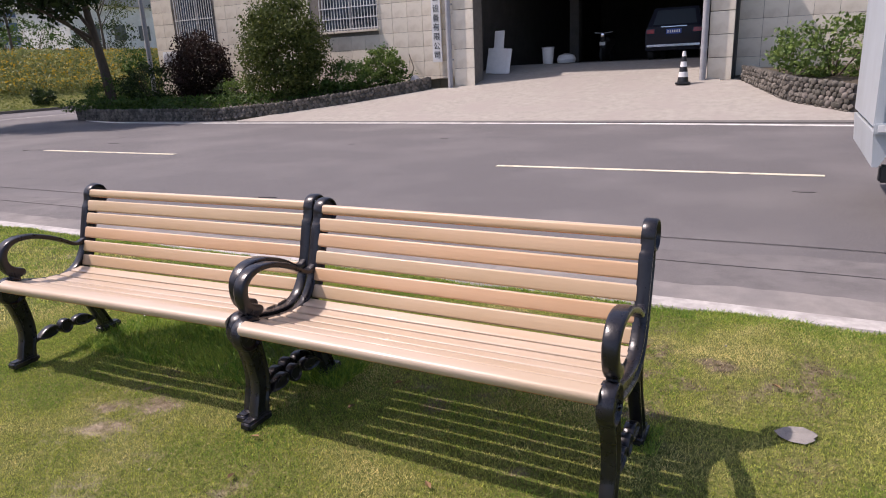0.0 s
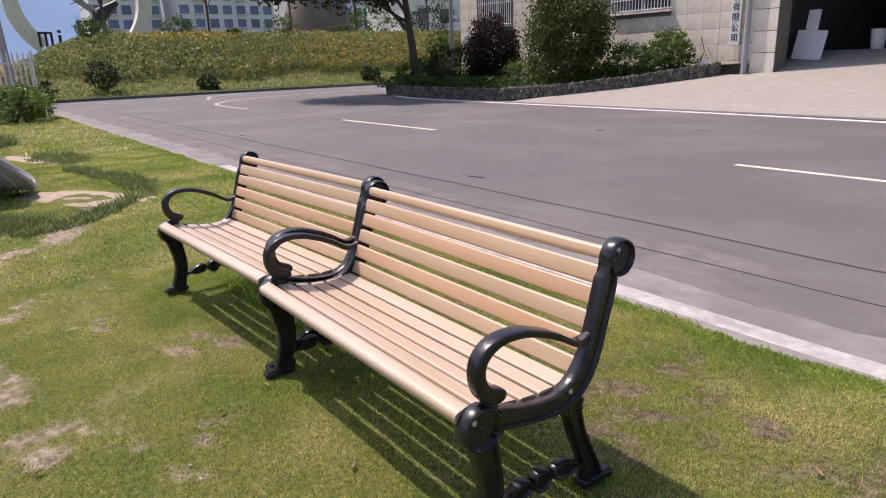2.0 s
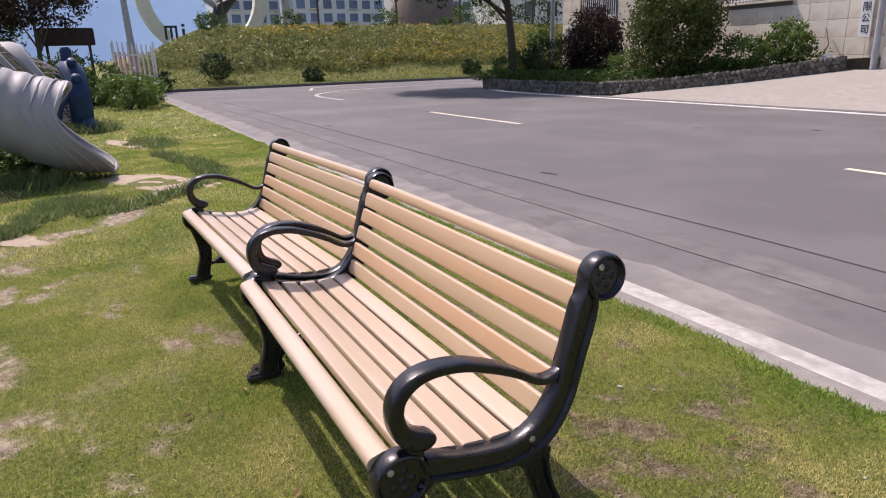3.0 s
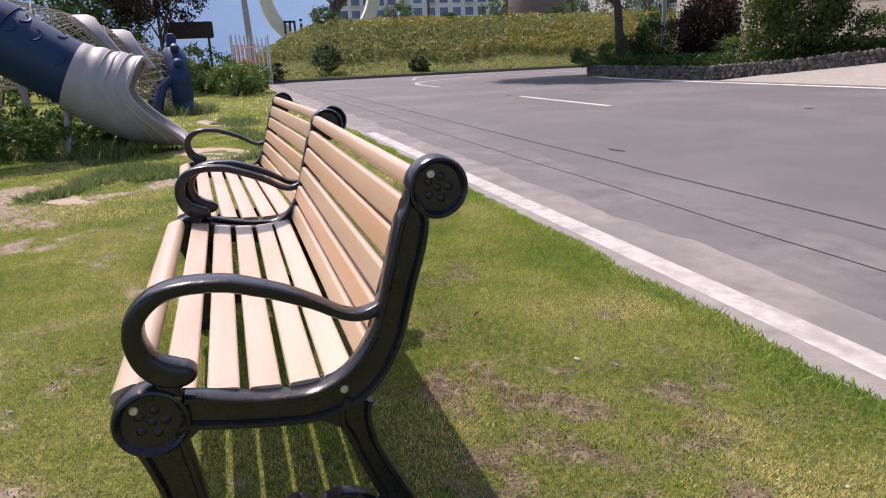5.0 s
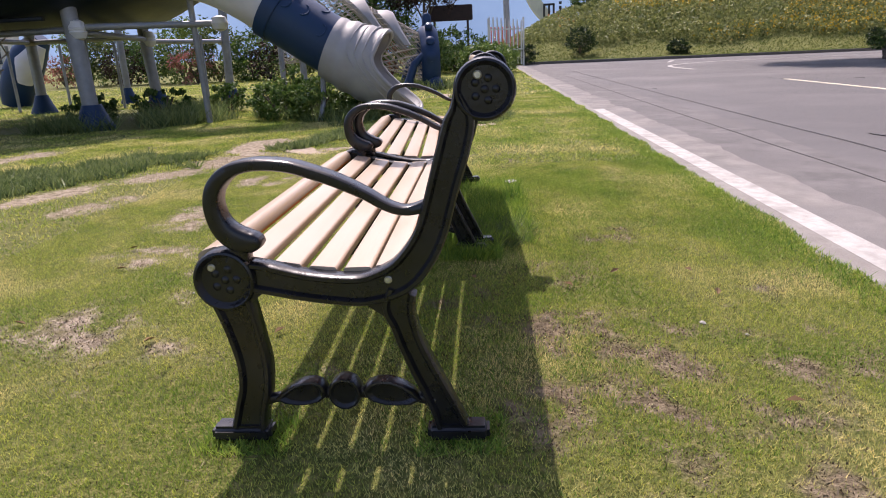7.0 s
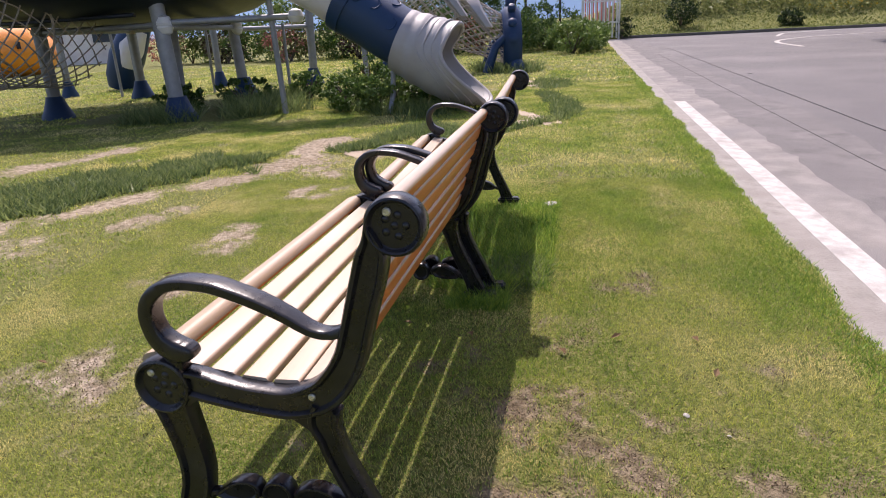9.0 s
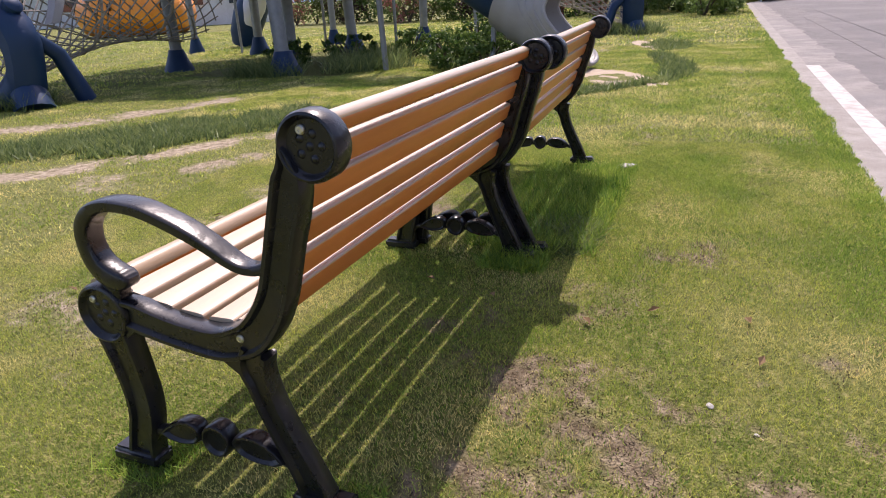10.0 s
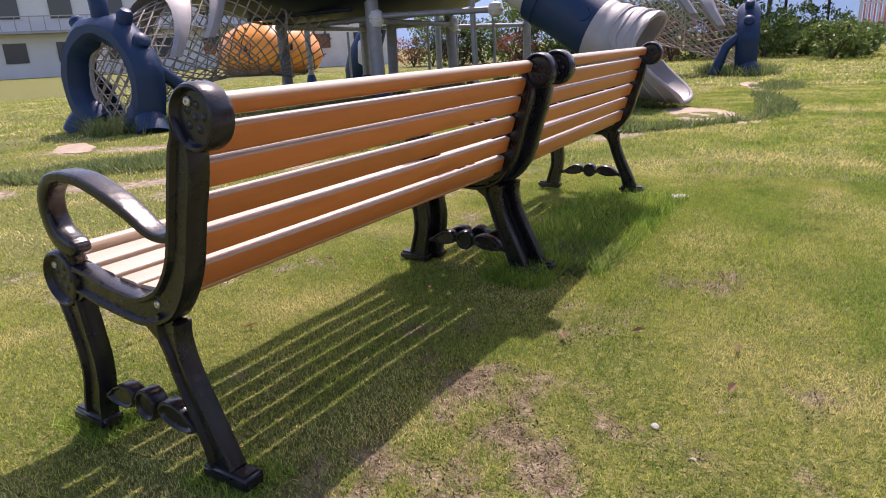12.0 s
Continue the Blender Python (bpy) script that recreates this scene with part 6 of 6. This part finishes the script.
def blade_field(name, n, x0, x1, y0, y1, height, width, mat, seed, keep, label, lean=0.5):
    rng = np.random.default_rng(seed)
    x, y = rng.uniform(x0, x1, n), rng.uniform(y0, y1, n)
    ok = keep(x, y, rng.uniform(0, 1, n))
    x, y = x[ok], y[ok]
    m = len(x)
    if x0 < -12.5:
        z = np.array([ground_z(a, b) for a, b in zip(x, y)])
    else:
        z = sample(Z_GRID, x, y, 0.0)
    th = rng.uniform(0, 2 * np.pi, m)
    h = height * rng.uniform(0.45, 1.45, m)
    ln = lean * rng.normal(size=(m, 2)) * h[:, None]
    w = width * rng.uniform(0.7, 1.3, m)
    dx, dy = np.cos(th) * w / 2, np.sin(th) * w / 2
    v = np.empty((m, 3, 3))
    v[:, 0] = np.stack([x - dx, y - dy, z - 0.003], 1)
    v[:, 1] = np.stack([x + dx, y + dy, z - 0.003], 1)
    v[:, 2] = np.stack([x + ln[:, 0], y + ln[:, 1], z + h], 1)
    return tagged(new(name, fill(name, v.reshape(-1, 3), 3, mat)), label, "grass", kind="stuff")


M_BLADE = surface("grass_blade", [(0.23, 0.335, 0.052), (0.44, 0.475, 0.105), (0.72, 0.645, 0.265)], rough=0.6, scale=1.5, detail=4, span=(0.37, 0.26), vary=0.5, island=True, trans=0.35, spec=0.3)
M_LUSH = surface("lush_shade_grass_blade", [(0.16, 0.285, 0.038), (0.30, 0.41, 0.07)], rough=0.6, scale=2.5, detail=4, span=(0.37, 0.26), vary=0.5, island=True, trans=0.35, spec=0.3)
M_BLADE_WEED = leafy("weed_blade", [(0.115, 0.165, 0.052), (0.215, 0.265, 0.095)], vary=0.45, trans=0.4)
M_BLADE_BANK = leafy("bank_grass_blade", [(0.12, 0.16, 0.035), (0.22, 0.25, 0.07)], vary=0.4, trans=0.3)
M_STRAW = leafy("dry_straw", [(0.30, 0.24, 0.12), (0.40, 0.33, 0.18)], vary=0.35, trans=0.2)


def on_flags(x, y):
    hit = np.zeros(len(x), bool)
    for cx, cy, rx, ry, a in FLAGS:
        u, v = (x - cx) * math.cos(a) + (y - cy) * math.sin(a), -(x - cx) * math.sin(a) + (y - cy) * math.cos(a)
        hit |= (u / rx) ** 2 + (v / ry) ** 2 < 0.8
    return hit


def on_lawn(x, y, u):
    return (y < edge_at(x) + 0.015) & (u > dry_at(x, y) * np.where(y > 3.9, 0.95, 1.25) + 0.02) & ~on_flags(x, y)


def on_lush_shade(x, y, u):
    return on_lawn(x, y, u) & (lush_shade_at(x, y) > 0.22 + 0.5 * (1 - u))


blade_field("grass", 800000, -3.6, 1.4, 2.2, 5.80, 0.0085, 0.0032, M_BLADE, 51, on_lawn, "short mown grass blades on the lawn", 0.62)
blade_field("grass", 190000, -11, -3.6, 0.2, 5.80, 0.017, 0.008, M_BLADE, 52, on_lawn, "short mown grass blades on the lawn", 0.7)
blade_field("grass", 90000, -7, 1.0, -2.5, 2.2, 0.016, 0.009, M_BLADE, 53, on_lawn, "short mown grass blades on the lawn", 0.7)
blade_field("grass", 70000, -35, -11, -6, 5.78, 0.035, 0.03, M_BLADE, 56, on_lawn, "short mown grass blades on the lawn", 0.9)
blade_field("grass", 40000, -44, -35.65, 4.5, 46, 0.07, 0.07, M_BLADE_BANK, 58, lambda x, y, u: u >= 0, "rougher grass at the foot of the bank", 0.9)
blade_field("grass", 90000, -22, -3.0, -14, -2.5, 0.028, 0.022, M_BLADE, 50, on_lawn, "mown grass blades round the playground", 0.8)
blade_field("lush_grass", 420000, -4.2, 1.4, 2.2, 5.80, 0.0105, 0.0036, M_LUSH, 59, on_lush_shade, "ranker green grass in patches of the lawn, partly painted shade", 0.65)
blade_field("lush_grass", 120000, -14, -4.2, 0.2, 5.80, 0.016, 0.010, M_LUSH, 60, on_lush_shade, "ranker green grass in patches of the lawn, partly painted shade", 0.7)
blade_field("grass_edge", 24000, -12, 1.6, 5.60, 5.80, 0.017, 0.005, M_LUSH, 54, lambda x, y, u: y < edge_at(x) + 0.03, "longer grass along the kerb", 0.7)
blade_field("dry_grass", 150000, -4.5, 1.4, 1.8, 5.6, 0.006, 0.0040, M_STRAW, 55, lambda x, y, u: u < dry_at(x, y) * np.where(y > 3.9, 0.6, 0.9) + np.where(y > 3.9, 0.05, 0.13), "dry straw in the worn spots", 1.3)
M_LITTER = leafy("brown_litter", [(0.05, 0.034, 0.018), (0.11, 0.078, 0.042)], vary=0.4, trans=0.1)
blade_field("litter", 190000, -4.0, 1.4, 2.0, 5.6, 0.006, 0.0065, M_LITTER, 57, lambda x, y, u: (u < dry_at(x, y) * 0.85 + 0.03) & ((y > 3.9) | (x > -1.35)), "dark brown litter in the worn spots", 1.5)


def weed_strip(points, n, h, seed, label, w=0.010):
    """Coarse weeds along (x, y, half width) points, with a ragged outline."""
    p = np.array(points)
    r = p[:, 2].max() * 1.3

    def inside(x, y, u):
        best = np.full(len(x), 9.0)
        for (ax, ay, aw), (bx, by, bw) in zip(p, p[1:]):
            f = np.clip(((x - ax) * (bx - ax) + (y - ay) * (by - ay)) / ((bx - ax) ** 2 + (by - ay) ** 2), 0, 1)
            best = np.minimum(best, np.hypot(x - ax - f * (bx - ax), y - ay - f * (by - ay)) / (aw + f * (bw - aw)))
        return (best < 0.92 + 0.9 * sample(LUSH_GRID, x, y, 0.0) + 0.25 * (u - 0.5)) & (y < 5.6)

    return blade_field("weeds", n, p[:, 0].min() - r, p[:, 0].max() + r, p[:, 1].min() - r, p[:, 1].max() + r, h, w, M_BLADE_WEED, seed, inside, label, 0.7)


def weed_patch(cx, cy, rx, ry, n, h, seed, label, ang=0.0, w=0.010):
    c, q = math.cos(ang), max(0.0, max(rx, ry) - min(rx, ry))
    dx, dy = (c * q, math.sin(ang) * q) if rx >= ry else (-math.sin(ang) * q, c * q)
    return weed_strip([(cx - dx, cy - dy, min(rx, ry)), (cx + dx + 0.01, cy + dy, min(rx, ry))], n, h, seed, label, w)


weed_strip([(-1.3, -0.5, 0.32), (-2.2, 0.0, 0.40), (-2.9, 0.45, 0.44), (-3.5, 0.95, 0.50), (-4.1, 1.5, 0.46), (-4.55, 1.88, 0.14)], 75000, 0.058, 61, "strip of coarse weeds beside a worn path", 0.017)
weed_strip([(-9.2, 4.15, 0.14), (-8.0, 4.52, 0.20), (-7.0, 4.55, 0.18)], 5000, 0.07, 64, "coarse weeds beyond a sandy flag", 0.022)
weed_strip([(-6.6, 4.42, 0.14), (-6.05, 4.05, 0.16), (-5.6, 3.75, 0.17), (-5.3, 3.2, 0.18)], 7000, 0.065, 65, "coarse weeds round a sandy flag", 0.02)
weed_strip([(-5.9, 3.1, 0.32), (-5.3, 2.75, 0.36), (-4.9, 2.55, 0.22)], 16000, 0.06, 62, "patch of coarse weeds near the slide", 0.017)
weed_patch(-8.2, 2.2, 1.4, 0.7, 12000, 0.17, 66, "tall weeds growing under the slide", 0.5, 0.014)
for i, (x, y, r, zz) in enumerate(((-7.9, 1.6, 0.42, 0.42), (-7.7, 2.1, 0.40, 0.36), (-8.4, 2.0, 0.45, 0.45), (-8.6, 1.3, 0.40, 0.40), (-8.0, 2.6, 0.35, 0.30))):
    bush((x, y, 0), (r, r, zz * 0.6), (M_LEAF, M_LEAF_LIGHT)[i % 2], "leafy weed clump growing under the slide", 0.055, 60, 40, 150 + i, "weed_clump")
weed_patch(-8.6, 0.0, 1.2, 0.6, 5000, 0.22, 67, "weeds round the tower legs", 0.2, 0.018)
weed_patch(-7.3, -0.9, 0.5, 0.4, 2500, 0.22, 68, "weeds round a tower leg", 0.2, 0.018)
weed_patch(-4.3, -2.6, 0.9, 0.5, 6000, 0.18, 69, "weeds round the net tunnel", 1.4, 0.015)
weed_patch(-14.6, 3.0, 1.2, 0.7, 4000, 0.2, 70, "weeds round the far net tunnel", 0.5, 0.025)
weed_patch(-11.0, 4.2, 1.0, 0.35, 4000, 0.06, 72, "weeds on the lawn beyond the slide", 0.1, 0.014)
for i, (x, y, r, zz) in enumerate(((-8.3, -1.4, 0.35, 0.3), (-8.9, -0.6, 0.45, 0.32), (-9.6, 0.2, 0.3, 0.35), (-11.8, 0.6, 0.4, 0.45))):
    bush((x, y, 0), (r, r, zz * 0.7), M_LEAF, "leafy weed clump under the play tower", 0.08, 30, 24, 140 + i, "weed_clump")
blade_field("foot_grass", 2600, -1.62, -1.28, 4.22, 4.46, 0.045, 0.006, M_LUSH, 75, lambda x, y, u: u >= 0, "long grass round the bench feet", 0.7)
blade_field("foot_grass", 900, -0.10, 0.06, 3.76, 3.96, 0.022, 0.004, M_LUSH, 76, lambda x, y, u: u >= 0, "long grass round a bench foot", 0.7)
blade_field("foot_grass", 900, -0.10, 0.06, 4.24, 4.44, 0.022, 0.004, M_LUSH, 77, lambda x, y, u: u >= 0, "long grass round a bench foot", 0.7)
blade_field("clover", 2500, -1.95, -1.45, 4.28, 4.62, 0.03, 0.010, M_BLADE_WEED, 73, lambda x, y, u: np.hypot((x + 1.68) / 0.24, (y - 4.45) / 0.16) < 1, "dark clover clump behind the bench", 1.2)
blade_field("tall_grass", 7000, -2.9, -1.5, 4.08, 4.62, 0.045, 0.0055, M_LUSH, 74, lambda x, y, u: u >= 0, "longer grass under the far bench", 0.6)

M_SAND = surface("sandy_flagstone", [(0.27, 0.21, 0.145), (0.36, 0.285, 0.205), (0.43, 0.35, 0.26)], rough=0.95, scale=5, detail=9, bump=0.4, bump_scale=50, stain=(0.33, 0.26, 0.19), stain_scale=3)


def flag(cx, cy, rx, ry, ang, seed):
    rng = random.Random(seed)
    g = Geo()
    n = 36
    ca, sa = math.cos(ang), math.sin(ang)
    pts = []
    for k in range(n):
        a = 2 * math.pi * k / n
        r = 1 + 0.35 * noise.noise((math.cos(a) * 1.6, math.sin(a) * 1.6, seed)) + 0.16 * noise.noise((math.cos(a) * 5, math.sin(a) * 5, seed)) + rng.uniform(-0.04, 0.04)
        u, v = rx * r * math.cos(a), ry * r * math.sin(a)
        pts.append((cx + u * ca - v * sa, cy + u * sa + v * ca))
    z = max(ground_z(px_, py_) for px_, py_ in pts) * 0.6 + 0.002
    vs = [(px_, py_, z) for px_, py_ in pts] + [(px_ + (px_ - cx) * 0.03, py_ + (py_ - cy) * 0.03, z - 0.05) for px_, py_ in pts]
    g.add(vs, [tuple(range(n))] + [(k, n + k, n + (k + 1) % n, (k + 1) % n) for k in range(n)])
    return solid("flagstone", g, M_SAND, "sandy irregular flagstone sunk in the lawn", "flagstone", group="worn stepping flags")


for i, (x, y, rx, ry, a) in enumerate(FLAGS):
    flag(x, y, rx, ry, a, i + 1)

M_PEBBLE = surface("pale_pebble", [(0.30, 0.285, 0.26), (0.42, 0.40, 0.365)], rough=0.8, scale=12, bump=0.3)


def pebble(x, y, s, flat, label, seed, mat=M_PEBBLE, rough=0.1):
    g = Geo().lathe([(0.02, -0.5), (0.5, -0.3), (0.62, 0.1), (0.45, 0.4), (0.02, 0.5)], (0, 0, 0), "z", 10)
    rng = random.Random(seed)
    g.v = [(a * rng.uniform(1 - rough, 1 + rough) * s, b * 0.74 * rng.uniform(1 - rough, 1 + rough) * s, c * flat * s * rng.uniform(1 - rough, 1 + rough)) for a, b, c in g.v]
    o = solid("stone", g, mat, label, "stone")
    o.location = (x, y, ground_z(x, y) + flat * s * 0.36)
    o.rotation_euler.z = rng.uniform(0, 3)
    return o


pebble(0.50, 4.57, 0.115, 0.16, "pale flat broken stone in the grass", 1, M_KERB, 0.3)
pebble(-0.60, 5.05, 0.019, 0.6, "small pale pebble in the grass", 2)
pebble(-2.90, 4.56, 0.09, 0.2, "flat white scrap of stone in the grass", 3)
pebble(-0.52, 5.15, 0.010, 0.6, "small pale pebble in the grass", 4)
pebble(-0.95, 3.32, 0.011, 0.6, "small pale pebble in the grass", 5)
pebble(-1.55, 3.45, 0.011, 0.6, "small pale pebble in the grass", 6)
pebble(0.2, 5.3, 0.011, 0.6, "small pale pebble in the grass", 7)
M_DEADLEAF = surface("dead_leaf", [(0.16, 0.09, 0.04), (0.24, 0.15, 0.07)], rough=0.9, scale=20, vary=0.3)
rl = random.Random(4)
for i in range(16):
    x, y = rl.uniform(-1.8, 0.6), rl.uniform(2.6, 5.4)
    g = Geo().add([(0, -0.022, 0.0), (0.010, -0.004, 0.006), (0.002, 0.024, 0.002), (-0.011, 0.0, 0.007), (0.0, 0.0, -0.001)], [(0, 1, 4), (1, 2, 4), (2, 3, 4), (3, 0, 4)])
    o = solid("dead_leaf", g, M_DEADLEAF, "curled brown dead leaf on the lawn", "leaf", group="dead leaves on the lawn")
    o.location = (x, y, ground_z(x, y) + 0.016)
    o.rotation_euler = (rl.uniform(-0.3, 0.3), rl.uniform(-0.3, 0.3), rl.uniform(0, 6))

# ---- tiles of the walls across the road ----
tile_mesh = Geo().box((0, 0, 0), (0.592, 0.03, 0.492)).mesh("tile", M_TILE, bevel=0.004, seg=1)


def tile_wall(parent, x0, x1, z0, z1, holes):
    for i in range(int((x1 - x0) / 0.6)):
        for j in range(int((z1 - z0) / 0.5)):
            cx, cz = x0 + (i + 0.5) * 0.6, z0 + (j + 0.5) * 0.5
            if any(a - 0.28 < cx < b + 0.28 and c - 0.22 < cz < d + 0.22 for a, b, c, d in holes):
                continue
            o = part("tile", tile_mesh, M_TILE, parent)
            o.location = (cx, WALL_Y + 0.008 + random.uniform(-0.003, 0.003), cz)


tile_wall(wall_left, -24.3, -9.6, 0.5, 5.0, WINDOWS)
tile_wall(wall_right, -1.1, 5.5, 0.7, 4.7, ())
